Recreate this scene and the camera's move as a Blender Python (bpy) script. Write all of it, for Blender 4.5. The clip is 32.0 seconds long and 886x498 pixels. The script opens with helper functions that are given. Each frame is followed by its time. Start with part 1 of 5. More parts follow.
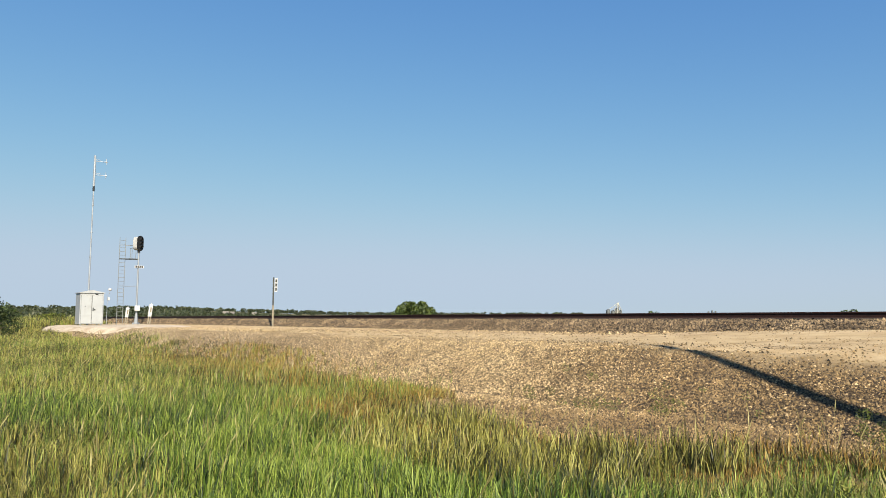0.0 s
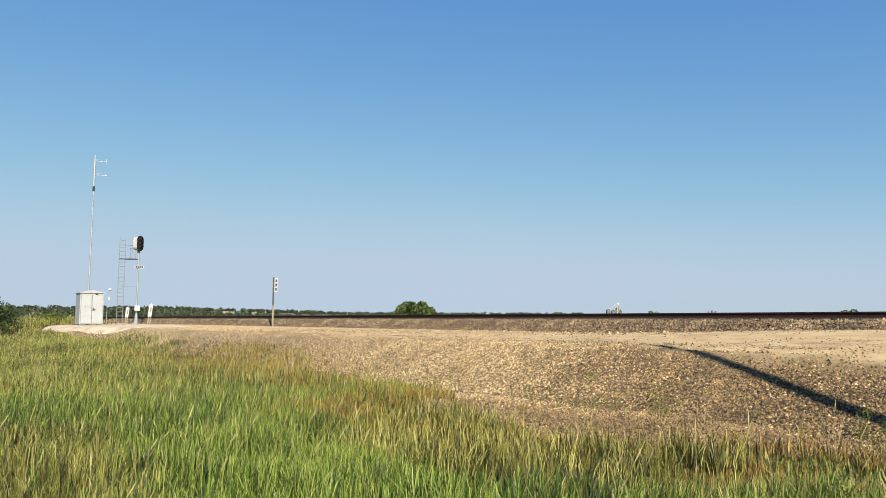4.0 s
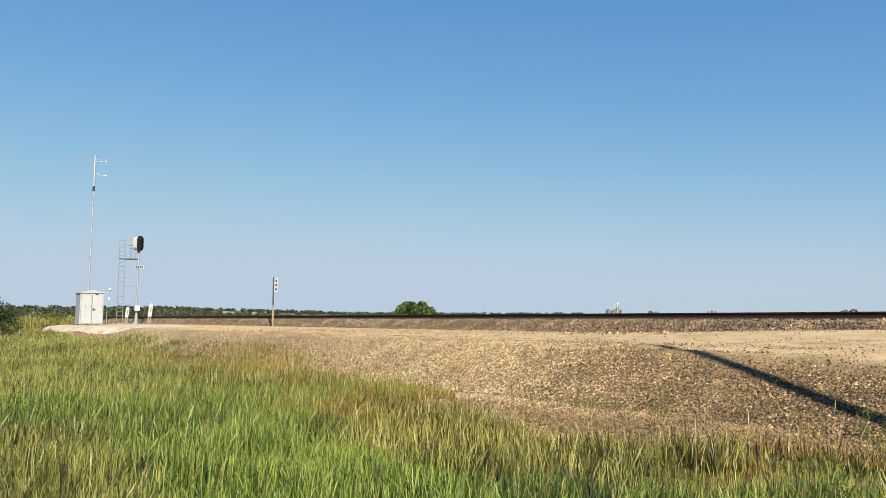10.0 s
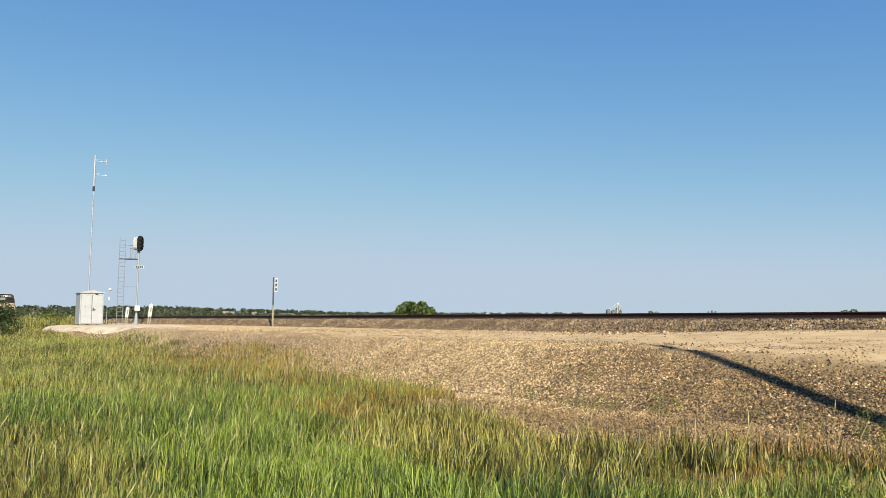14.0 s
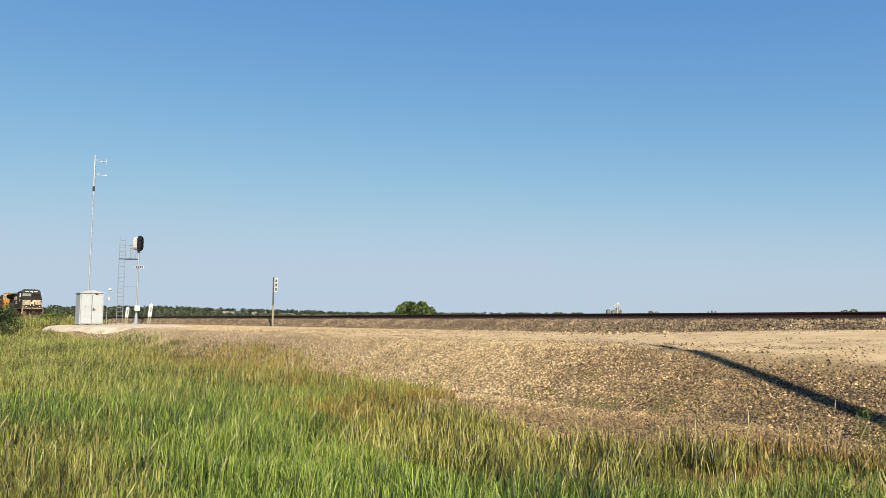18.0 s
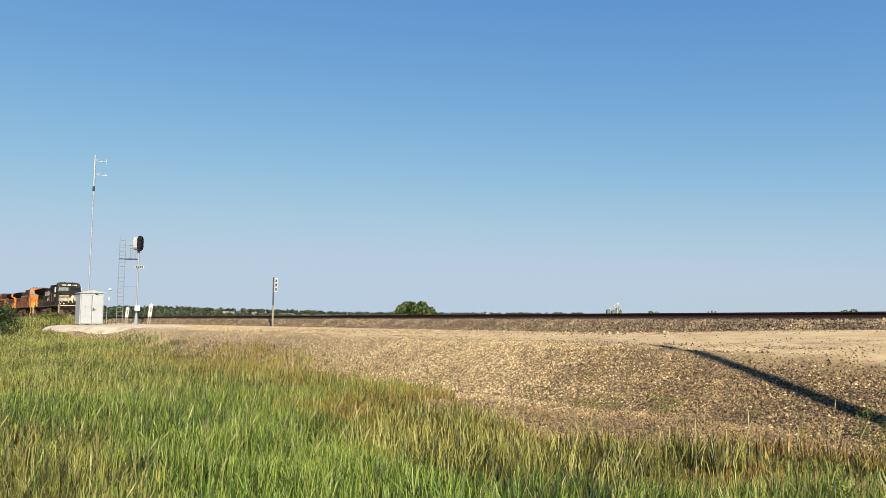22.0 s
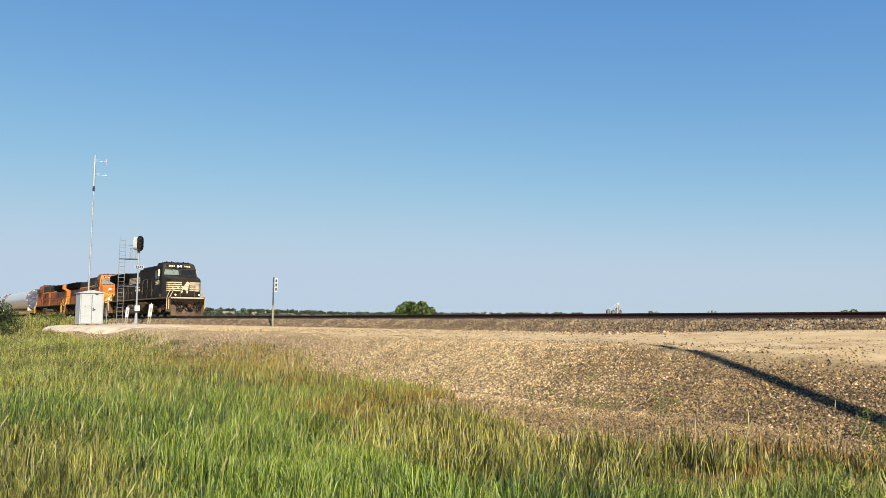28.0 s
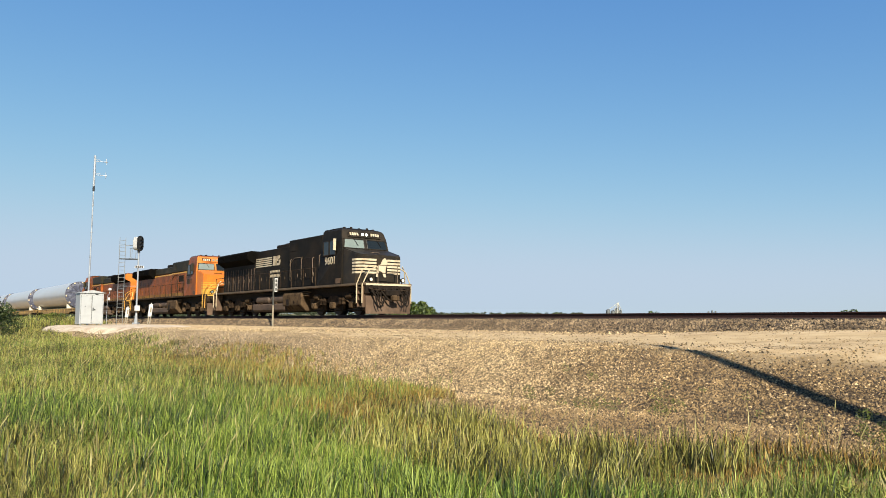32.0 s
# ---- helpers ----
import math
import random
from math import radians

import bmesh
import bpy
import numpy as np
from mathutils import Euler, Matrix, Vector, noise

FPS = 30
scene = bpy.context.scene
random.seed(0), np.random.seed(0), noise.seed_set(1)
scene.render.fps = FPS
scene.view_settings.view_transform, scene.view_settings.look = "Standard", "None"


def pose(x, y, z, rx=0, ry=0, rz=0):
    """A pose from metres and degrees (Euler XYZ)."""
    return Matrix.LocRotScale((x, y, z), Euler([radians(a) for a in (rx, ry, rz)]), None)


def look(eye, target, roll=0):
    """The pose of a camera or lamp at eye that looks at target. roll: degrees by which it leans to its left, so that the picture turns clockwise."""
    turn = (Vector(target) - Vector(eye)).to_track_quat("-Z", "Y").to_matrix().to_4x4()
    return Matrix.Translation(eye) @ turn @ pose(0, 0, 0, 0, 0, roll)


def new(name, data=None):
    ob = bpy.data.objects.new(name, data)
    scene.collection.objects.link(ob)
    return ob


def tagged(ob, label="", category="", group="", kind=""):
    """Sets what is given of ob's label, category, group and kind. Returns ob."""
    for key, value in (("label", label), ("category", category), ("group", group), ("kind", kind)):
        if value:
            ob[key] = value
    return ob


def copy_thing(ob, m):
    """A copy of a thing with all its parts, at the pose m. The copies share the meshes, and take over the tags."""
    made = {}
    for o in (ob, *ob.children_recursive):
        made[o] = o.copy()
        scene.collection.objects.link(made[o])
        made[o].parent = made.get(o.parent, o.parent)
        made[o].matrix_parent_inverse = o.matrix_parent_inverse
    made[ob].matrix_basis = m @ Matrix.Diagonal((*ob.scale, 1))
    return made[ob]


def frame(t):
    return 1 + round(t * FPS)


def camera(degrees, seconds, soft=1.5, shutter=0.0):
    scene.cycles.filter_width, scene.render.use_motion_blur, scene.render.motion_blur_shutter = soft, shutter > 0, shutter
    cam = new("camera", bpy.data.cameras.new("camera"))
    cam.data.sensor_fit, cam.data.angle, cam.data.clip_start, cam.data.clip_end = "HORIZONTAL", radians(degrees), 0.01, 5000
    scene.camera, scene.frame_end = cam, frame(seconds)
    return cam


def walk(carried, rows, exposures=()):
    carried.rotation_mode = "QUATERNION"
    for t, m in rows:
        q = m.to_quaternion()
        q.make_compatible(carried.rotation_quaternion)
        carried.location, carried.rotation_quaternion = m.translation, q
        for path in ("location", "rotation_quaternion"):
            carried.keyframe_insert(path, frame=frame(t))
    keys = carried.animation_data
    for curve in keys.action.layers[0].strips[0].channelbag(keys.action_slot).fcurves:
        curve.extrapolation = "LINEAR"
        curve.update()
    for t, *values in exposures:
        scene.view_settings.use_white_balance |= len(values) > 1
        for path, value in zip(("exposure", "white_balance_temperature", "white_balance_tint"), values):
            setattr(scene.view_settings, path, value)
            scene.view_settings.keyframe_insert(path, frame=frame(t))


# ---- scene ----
# World: x right, y away from the eye, z up; z = 0 is the top of the rails.
# Track frame: u metres from the eye square to the track, v metres along it, away from the eye.
cam = camera(64.4, 32.0, soft=0.6)
walk(cam, [(0.0, pose(0, 0, -0.18, 95.64, 0, 0)), (32.0, pose(0, 0, -0.18, 95.64, 0, 0))],
     exposures=[(0.0, 0.99), (19.0, 0.99), (25.0, 0.98), (28.0, 1.03), (29.0, 1.0), (30.0, 1.06), (32.0, 1.06)])

HEADING = radians(38.8)
LAT = Vector((math.cos(HEADING), math.sin(HEADING), 0))
ALONG = Vector((-math.sin(HEADING), math.cos(HEADING), 0))
TRACK_U = 21.1
FRAME = Matrix((( LAT.x, ALONG.x, 0, 0), (LAT.y, ALONG.y, 0, 0), (0, 0, 1, 0), (0, 0, 0, 1)))


def at(u, v, z=0.0, turn=0.0):
    """The pose of a thing in the track frame; its x axis lies across the track, its y axis along it."""
    return FRAME @ pose(u, v, z, 0, 0, turn)


# ---- light ----
SUN_HIGH, SUN_TURN = radians(35), radians(18.5)
TO_SUN = Vector((math.sin(SUN_TURN) * math.cos(SUN_HIGH), -math.cos(SUN_TURN) * math.cos(SUN_HIGH), math.sin(SUN_HIGH)))
world = bpy.data.worlds.new("sky")
scene.world = world
world.use_nodes = True
wn = world.node_tree
sky = wn.nodes.new("ShaderNodeTexSky")
sky.sky_type, sky.sun_disc = "NISHITA", False
sky.sun_elevation, sky.sun_rotation = SUN_HIGH, math.pi - SUN_TURN
sky.air_density, sky.dust_density, sky.ozone_density = 1.0, 0.15, 2.0
cool = wn.nodes.new("ShaderNodeMixRGB")
cool.blend_type, cool.inputs[0].default_value, cool.inputs[2].default_value = "MULTIPLY", 1.0, (0.88, 1.0, 0.98, 1)
wn.links.new(sky.outputs["Color"], cool.inputs[1])
# channel curves even the sky out between horizon and zenith, mostly in blue
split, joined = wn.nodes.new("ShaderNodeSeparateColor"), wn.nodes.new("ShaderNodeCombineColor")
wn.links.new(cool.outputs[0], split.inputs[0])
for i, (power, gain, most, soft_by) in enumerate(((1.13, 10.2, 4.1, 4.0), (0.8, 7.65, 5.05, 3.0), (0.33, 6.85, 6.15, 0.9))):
    level, bent, lift, soft_cap = (wn.nodes.new("ShaderNodeMath") for _ in range(4))
    level.operation, bent.operation, lift.operation, soft_cap.operation = "MULTIPLY", "POWER", "MULTIPLY", "SMOOTH_MIN"
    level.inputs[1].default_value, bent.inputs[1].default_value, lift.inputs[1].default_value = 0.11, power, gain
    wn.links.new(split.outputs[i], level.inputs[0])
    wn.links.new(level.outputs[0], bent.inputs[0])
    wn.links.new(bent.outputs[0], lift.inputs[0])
    soft_cap.inputs[1].default_value, soft_cap.inputs[2].default_value = most, soft_by
    wn.links.new(lift.outputs[0], soft_cap.inputs[0])
    wn.links.new(soft_cap.outputs[0], joined.inputs[i])
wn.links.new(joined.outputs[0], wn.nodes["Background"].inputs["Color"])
# sky brightness is this strength times the gains above
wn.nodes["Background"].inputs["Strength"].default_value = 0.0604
sun_data = bpy.data.lights.new("sun", "SUN")
sun_data.energy, sun_data.angle, sun_data.color = 5.0, radians(0.53), (1.0, 0.90, 0.76)
sun = new("sun", sun_data)
sun.matrix_world = look(TO_SUN * 50, (0, 0, 0))

# ---- materials ----
ALBEDO_SCALE = (0.604, 0.570, 0.475)  # scales every base colour against sun and sky: shade comes out darker, less blue


def muted(c):
    return (c[0] * ALBEDO_SCALE[0], c[1] * ALBEDO_SCALE[1], c[2] * ALBEDO_SCALE[2], 1)


def surface(name, stops, scale=8.0, rough=0.8, metal=0.0, bump=0.25, fine=60.0, dirt=None, dirt_scale=0.7, dirt_at=(0.5, 0.7), each=0.0, detail=5.0, shine=0.5):
    """A surface: a noise ramp of colours, broad dirt over it, fine relief. each: how far single pieces differ."""
    m = bpy.data.materials.new(name)
    m.use_nodes = True
    nt = m.node_tree
    bsdf = nt.nodes["Principled BSDF"]
    coord = nt.nodes.new("ShaderNodeTexCoord")

    def node(kind, **values):
        n = nt.nodes.new(kind)
        for k, v in values.items():
            n.inputs[k].default_value = v
        return n

    grain = node("ShaderNodeTexNoise", Scale=scale, Detail=detail, Roughness=0.6)
    nt.links.new(coord.outputs["Object"], grain.inputs["Vector"])
    ramp = nt.nodes.new("ShaderNodeValToRGB")
    while len(ramp.color_ramp.elements) < len(stops):
        ramp.color_ramp.elements.new(0.5)
    for e, (p, c) in zip(ramp.color_ramp.elements, stops):
        e.position, e.color = p, muted(c)
    nt.links.new(grain.outputs["Fac"], ramp.inputs["Fac"])
    out = ramp.outputs["Color"]
    if dirt:
        broad = node("ShaderNodeTexNoise", Scale=dirt_scale, Detail=6.0, Roughness=0.65)
        nt.links.new(coord.outputs["Object"], broad.inputs["Vector"])
        fade = node("ShaderNodeMapRange", **{"From Min": dirt_at[0], "From Max": dirt_at[1]})
        nt.links.new(broad.outputs["Fac"], fade.inputs["Value"])
        mix = nt.nodes.new("ShaderNodeMixRGB")
        mix.inputs["Color2"].default_value = muted(dirt)
        nt.links.new(fade.outputs["Result"], mix.inputs["Fac"])
        nt.links.new(out, mix.inputs["Color1"])
        out = mix.outputs["Color"]
    if each:
        island = nt.nodes.new("ShaderNodeNewGeometry")
        span = node("ShaderNodeMapRange", **{"To Min": 1 - each, "To Max": 1 + each})
        nt.links.new(island.outputs["Random Per Island"], span.inputs["Value"])
        tone = nt.nodes.new("ShaderNodeHueSaturation")
        nt.links.new(span.outputs["Result"], tone.inputs["Value"])
        nt.links.new(out, tone.inputs["Color"])
        out = tone.outputs["Color"]
    nt.links.new(out, bsdf.inputs["Base Color"])
    bsdf.inputs["Roughness"].default_value, bsdf.inputs["Metallic"].default_value = rough, metal
    bsdf.inputs["Specular IOR Level"].default_value = shine
    if bump:
        small = node("ShaderNodeTexNoise", Scale=fine, Detail=4.0)
        nt.links.new(coord.outputs["Object"], small.inputs["Vector"])
        relief = node("ShaderNodeBump", Strength=bump, Distance=0.01)
        nt.links.new(small.outputs["Fac"], relief.inputs["Height"])
        nt.links.new(relief.outputs["Normal"], bsdf.inputs["Normal"])
    return m


def plain(name, c, rough=0.6, metal=0.0, glow=0.0):
    m = surface(name, [(0.3, tuple(x * 0.9 for x in c[:3])), (0.7, tuple(min(1, x * 1.08) for x in c[:3]))], 3.0, rough, metal, 0.1)
    if glow:
        b = m.node_tree.nodes["Principled BSDF"]
        b.inputs["Emission Color"].default_value = (*c[:3], 1)
        b.inputs["Emission Strength"].default_value = glow
    return m


# ---- mesh helpers ----


def mesh_of(bm, name, material, smooth=False):
    me = bpy.data.meshes.new(name)
    bm.normal_update()
    bm.to_mesh(me)
    bm.free()
    for m in (material if isinstance(material, (list, tuple)) else [material]):
        me.materials.append(m)
    if smooth:
        me.polygons.foreach_set("use_smooth", [True] * len(me.polygons))
    return me


def part(name, bm, material, parent, label="", smooth=False):
    ob = new(name, mesh_of(bm, name, material, smooth))
    ob.parent = parent
    return tagged(ob, label)


def thing(name, m, label, category, group="", kind=""):
    ob = new(name)
    ob.empty_display_size = 0.2
    ob.matrix_world = m
    return tagged(ob, label, category, group, kind)


def box(bm, lo, hi, bevel=0.0, m=None, mat=0):
    lo, hi = Vector(lo), Vector(hi)
    made = bmesh.ops.create_cube(bm, size=1.0)["verts"]
    for v in made:
        v.co = Vector(lo[i] + (v.co[i] + 0.5) * (hi[i] - lo[i]) for i in range(3))
    fs = {f for v in made for f in v.link_faces}
    for f in fs:
        f.material_index = mat
    if bevel:
        es = {e for v in made for e in v.link_edges}
        r = bmesh.ops.bevel(bm, geom=list(es), offset=bevel, segments=1, affect="EDGES")
        made = list({v for f in r["faces"] for v in f.verts} | {v for v in made if v.is_valid})
    if m is not None:
        bmesh.ops.transform(bm, matrix=m, verts=[v for v in made if v.is_valid])
    return bm


def rod(bm, a, b, r, r2=None, sides=10, caps=True):
    a, b = Vector(a), Vector(b)
    q = (b - a).to_track_quat("Z", "Y").to_matrix().to_4x4()
    bmesh.ops.create_cone(bm, cap_ends=caps, segments=sides, radius1=r, radius2=r if r2 is None else r2,
                          depth=(b - a).length, matrix=Matrix.Translation((a + b) / 2) @ q)
    return bm


def pipe(bm, points, r, sides=8):
    for a, b in zip(points, points[1:]):
        rod(bm, a, b, r, sides=sides)
    return bm


def prism(bm, outline, axis, lo, hi, bevel=0.0, mat=0):
    """An outline of (a, b) pairs pushed along an axis from lo to hi. Axis y: (x, z); axis x: (y, z); axis z: (x, y)."""
    def place(a, b, c):
        return {"x": (c, a, b), "y": (a, c, b), "z": (a, b, c)}[axis]
    one = [bm.verts.new(place(a, b, lo)) for a, b in outline]
    two = [bm.verts.new(place(a, b, hi)) for a, b in outline]
    fs = [bm.faces.new(one), bm.faces.new(two[::-1])]
    for i in range(len(one)):
        j = (i + 1) % len(one)
        fs.append(bm.faces.new((one[j], one[i], two[i], two[j])))
    for f in fs:
        f.material_index = mat
    bmesh.ops.recalc_face_normals(bm, faces=fs)
    if bevel:
        bmesh.ops.bevel(bm, geom=list({e for f in fs for e in f.edges}), offset=bevel, segments=1, affect="EDGES")
    return bm


def raw(name, verts, faces, material, m=None, smooth=False):
    """One object from arrays of corners and of faces with three or four corners each."""
    me = bpy.data.meshes.new(name)
    verts, faces = np.asarray(verts, np.float32), np.asarray(faces, np.int32)
    n, k = faces.shape
    me.vertices.add(len(verts))
    me.vertices.foreach_set("co", verts.ravel())
    me.loops.add(n * k)
    me.loops.foreach_set("vertex_index", faces.ravel())
    me.polygons.add(n)
    me.polygons.foreach_set("loop_start", np.arange(n, dtype=np.int32) * k)
    me.polygons.foreach_set("loop_total", np.full(n, k, np.int32))
    if smooth:
        me.polygons.foreach_set("use_smooth", np.ones(n, bool))
    me.update(calc_edges=True)
    for mt in (material if isinstance(material, (list, tuple)) else [material]):
        me.materials.append(mt)
    ob = new(name, me)
    if m is not None:
        ob.matrix_world = m
    return ob

# ---- the lie of the land ----


def ease(x, a, b):
    t = np.clip((np.asarray(x, float) - a) / (b - a), 0, 1)
    return t * t * (3 - 2 * t)


def wave(u, v):
    return 0.5 * np.sin(u * 1.7 + np.sin(v * 0.9)) * np.sin(v * 1.1 + 0.7 * np.sin(u * 0.8)) + 0.5 * np.sin(u * 0.53 + v * 0.41 + 1.3)


def low(v):
    """The floor of the ditch, which rises to the level of the service road."""
    return -1.85 + 0.45 * ease(v, 22, 46) + 0.62 * ease(v, 48, 66)


def land(u, v):
    """Height of the bare ground."""
    u, v = np.asarray(u, float), np.asarray(v, float)
    toe, crest = 9.5 + 0.25 * np.sin(v * 0.31 + 1), 11.3 + 0.6 * ease(v, 12, 4) + 0.18 * np.sin(v * 0.47) - 0.25 * np.exp(-((v - 8.9) / 0.8) ** 2)
    pad = ease(v, 42, 46) * (1 - ease(v, 60, 66))
    toe, crest = toe - 1.3 * pad, crest - 1.6 * pad
    field = low(v) + 0.07 * wave(u * 0.8, v * 0.8)
    road = -0.70 + (0.05 + 0.2 * ease(v, 16, 6)) * ease(u, 12.5, 18.0) + 0.003 * wave(u * 2, v * 2)
    up = np.clip((u - toe) / (crest - toe), 0, 1)
    up = up + 0.10 * np.sin(up * math.pi)
    up = np.minimum(up, 1 - 0.25 * np.clip(1 - np.abs(u - crest) / 0.5, 0, 1) ** 2 * 0.3)
    # spilled stone lies along the foot of the bank
    field = field + 0.17 * ease(u, 6.9, 8.9) * ease(u, 10.7, 9.2) * ease(v, 13, 10)
    near = field + (road - field) * np.clip(up, 0, 1)
    down = ease(u, 24.4, 29.5)
    far = road + (-1.9 + 0.07 * wave(u, v) - road) * down
    z = np.where(u < 21, near, far)
    # the plain falls away slowly and rises to low wooded hills on the side the train comes from
    away = np.hypot(u, v)
    z = z - 3.0 * ease(away, 150, 700)
    side = ease(np.arctan2(v * ALONG.x + u * LAT.x, np.maximum(v * ALONG.y + u * LAT.y, 1.0)), 0.05, -0.42)
    z = z + 10.0 * ease(away, 950, 1500)
    return z + (6.5 * side + 5.5 * side ** 3) * ease(away, 260, 900)


def off_pad(u, v):
    """Outside the pale dirt pad."""
    return ((u - 12.5) / (3.88 + 0.08 * np.sin(v * 0.5))) ** 2 + ((v - 50.5) / (9.2 + 0.3 * np.sin(u * 0.9))) ** 2


def spaced(lo, a, b, hi, step, grow=1.16):
    """Even steps from a to b, and ever longer ones out to lo and hi."""
    mid = list(np.arange(a, b + step / 2, step))
    right, s = [], step
    while mid[-1] + sum(right) < hi:
        s *= grow
        right.append(s)
    left, s = [], step
    while mid[0] - sum(left) > lo:
        s *= grow
        left.append(s)
    return np.concatenate([mid[0] - np.cumsum(left)[::-1], mid, mid[-1] + np.cumsum(right)])


def sheet(us, vs, height):
    uu, vv = np.meshgrid(us, vs, indexing="ij")
    verts = np.stack([uu, vv, height(uu, vv)], -1).reshape(-1, 3)
    i = np.arange(len(us) * len(vs)).reshape(len(us), len(vs))
    faces = np.stack([i[:-1, :-1], i[1:, :-1], i[1:, 1:], i[:-1, 1:]], -1).reshape(-1, 4)
    return verts, faces


def stone_ground(name):
    """Soil, broken stone and packed road dirt, sorted by the distance from the track."""
    m = bpy.data.materials.new(name)
    m.use_nodes = True
    nt = m.node_tree
    bsdf = nt.nodes["Principled BSDF"]
    bsdf.inputs["Roughness"].default_value = 0.95
    coord = nt.nodes.new("ShaderNodeTexCoord")

    def noise_at(scale, detail=5.0):
        n = nt.nodes.new("ShaderNodeTexNoise")
        n.inputs["Scale"].default_value, n.inputs["Detail"].default_value = scale, detail
        nt.links.new(coord.outputs["Object"], n.inputs["Vector"])
        return n.outputs["Fac"]

    def math_of(op, a, b):
        n = nt.nodes.new("ShaderNodeMath")
        n.operation = op
        for s, x in zip(n.inputs, (a, b)):
            if isinstance(x, (int, float)):
                s.default_value = x
            else:
                nt.links.new(x, s)
        return n.outputs[0]

    def ramp_of(fac, *stops):
        n = nt.nodes.new("ShaderNodeValToRGB")
        while len(n.color_ramp.elements) < len(stops):
            n.color_ramp.elements.new(0.5)
        for e, (p, c) in zip(n.color_ramp.elements, stops):
            e.position, e.color = p, muted(c)
        nt.links.new(fac, n.inputs["Fac"])
        return n.outputs["Color"]

    def step_of(x, lo, hi):
        n = nt.nodes.new("ShaderNodeMapRange")
        n.inputs["From Min"].default_value, n.inputs["From Max"].default_value = lo, hi
        nt.links.new(x, n.inputs["Value"])
        return n.outputs["Result"]

    def mix_of(fac, a, b):
        n = nt.nodes.new("ShaderNodeMixRGB")
        for s, x in zip(n.inputs, (fac, a, b)):
            nt.links.new(x, s)
        return n.outputs["Color"]

    cut = nt.nodes.new("ShaderNodeSeparateXYZ")
    nt.links.new(coord.outputs["Object"], cut.inputs[0])
    u = math_of("ADD", cut.outputs["X"], math_of("MULTIPLY", math_of("SUBTRACT", noise_at(0.9), 0.5), 1.6))
    cells = nt.nodes.new("ShaderNodeTexVoronoi")
    cells.inputs["Scale"].default_value = 34.0
    nt.links.new(coord.outputs["Object"], cells.inputs["Vector"])
    grey = nt.nodes.new("ShaderNodeSeparateColor")
    nt.links.new(cells.outputs["Color"], grey.inputs[0])
    # both stone ramps are darkened, standing in for shade between the loose stones
    stone = ramp_of(grey.outputs[0], (0.0, (0.04, 0.028, 0.014)), (0.45, (0.12, 0.086, 0.045)), (0.8, (0.27, 0.2, 0.11)), (1.0, (0.46, 0.35, 0.21)))
    brown = ramp_of(grey.outputs[0], (0.0, (0.018, 0.012, 0.006)), (0.45, (0.05, 0.034, 0.018)), (0.8, (0.13, 0.09, 0.05)), (1.0, (0.3, 0.22, 0.13)))
    stone = mix_of(step_of(math_of("ADD", cut.outputs["Y"], math_of("MULTIPLY", noise_at(0.5), 3.0)), 6.0, 10.5), brown, stone)
    soil = ramp_of(noise_at(2.5), (0.35, (0.035, 0.035, 0.01)), (0.5, (0.06, 0.055, 0.02)), (0.7, (0.11, 0.085, 0.035)))
    dirt = ramp_of(noise_at(1.3, 8.0), (0.3, (0.5, 0.375, 0.21)), (0.5, (0.65, 0.5, 0.3)), (0.7, (0.76, 0.61, 0.4)))
    pebbles = mix_of(step_of(math_of("ADD", noise_at(1.9, 7.0), step_of(cut.outputs["Y"], 60.0, -20.0)), 1.2, 1.6), dirt, stone)
    road = step_of(u, 11.0, 11.9)
    bank = step_of(u, 6.8, 7.6)
    past = step_of(u, 24.5, 26.5)
    col = mix_of(past, mix_of(road, mix_of(bank, soil, stone), pebbles), soil)
    plain_col = ramp_of(noise_at(0.011, 6.0), (0.35, (0.075, 0.085, 0.03)), (0.5, (0.13, 0.135, 0.05)), (0.65, (0.22, 0.19, 0.085)))
    col = mix_of(step_of(u, 30, 45), col, plain_col)
    nt.links.new(col, bsdf.inputs["Base Color"])
    bump = nt.nodes.new("ShaderNodeBump")
    bump.inputs["Strength"].default_value, bump.inputs["Distance"].default_value = 0.6, 0.02
    rise = math_of("SUBTRACT", math_of("MULTIPLY", noise_at(30.0), 0.6), cells.outputs["Distance"])
    nt.links.new(rise, bump.inputs["Height"])
    nt.links.new(bump.outputs["Normal"], bsdf.inputs["Normal"])
    return m


M_GROUND = stone_ground("soil_and_stone")
bank_lines = np.union1d(np.round(spaced(-4200, -14, 30, 4400, 0.3), 4), np.round(np.arange(7.45, 13.0, 0.1), 4))
ground = raw("ground", *sheet(bank_lines[np.diff(bank_lines, append=1e9) > 0.03], spaced(-4200, -14, 92, 4400, 0.4), land), M_GROUND, FRAME, True)
tagged(ground, "flat prairie ground with a gravel bank and a dirt service road", "ground", kind="structure")

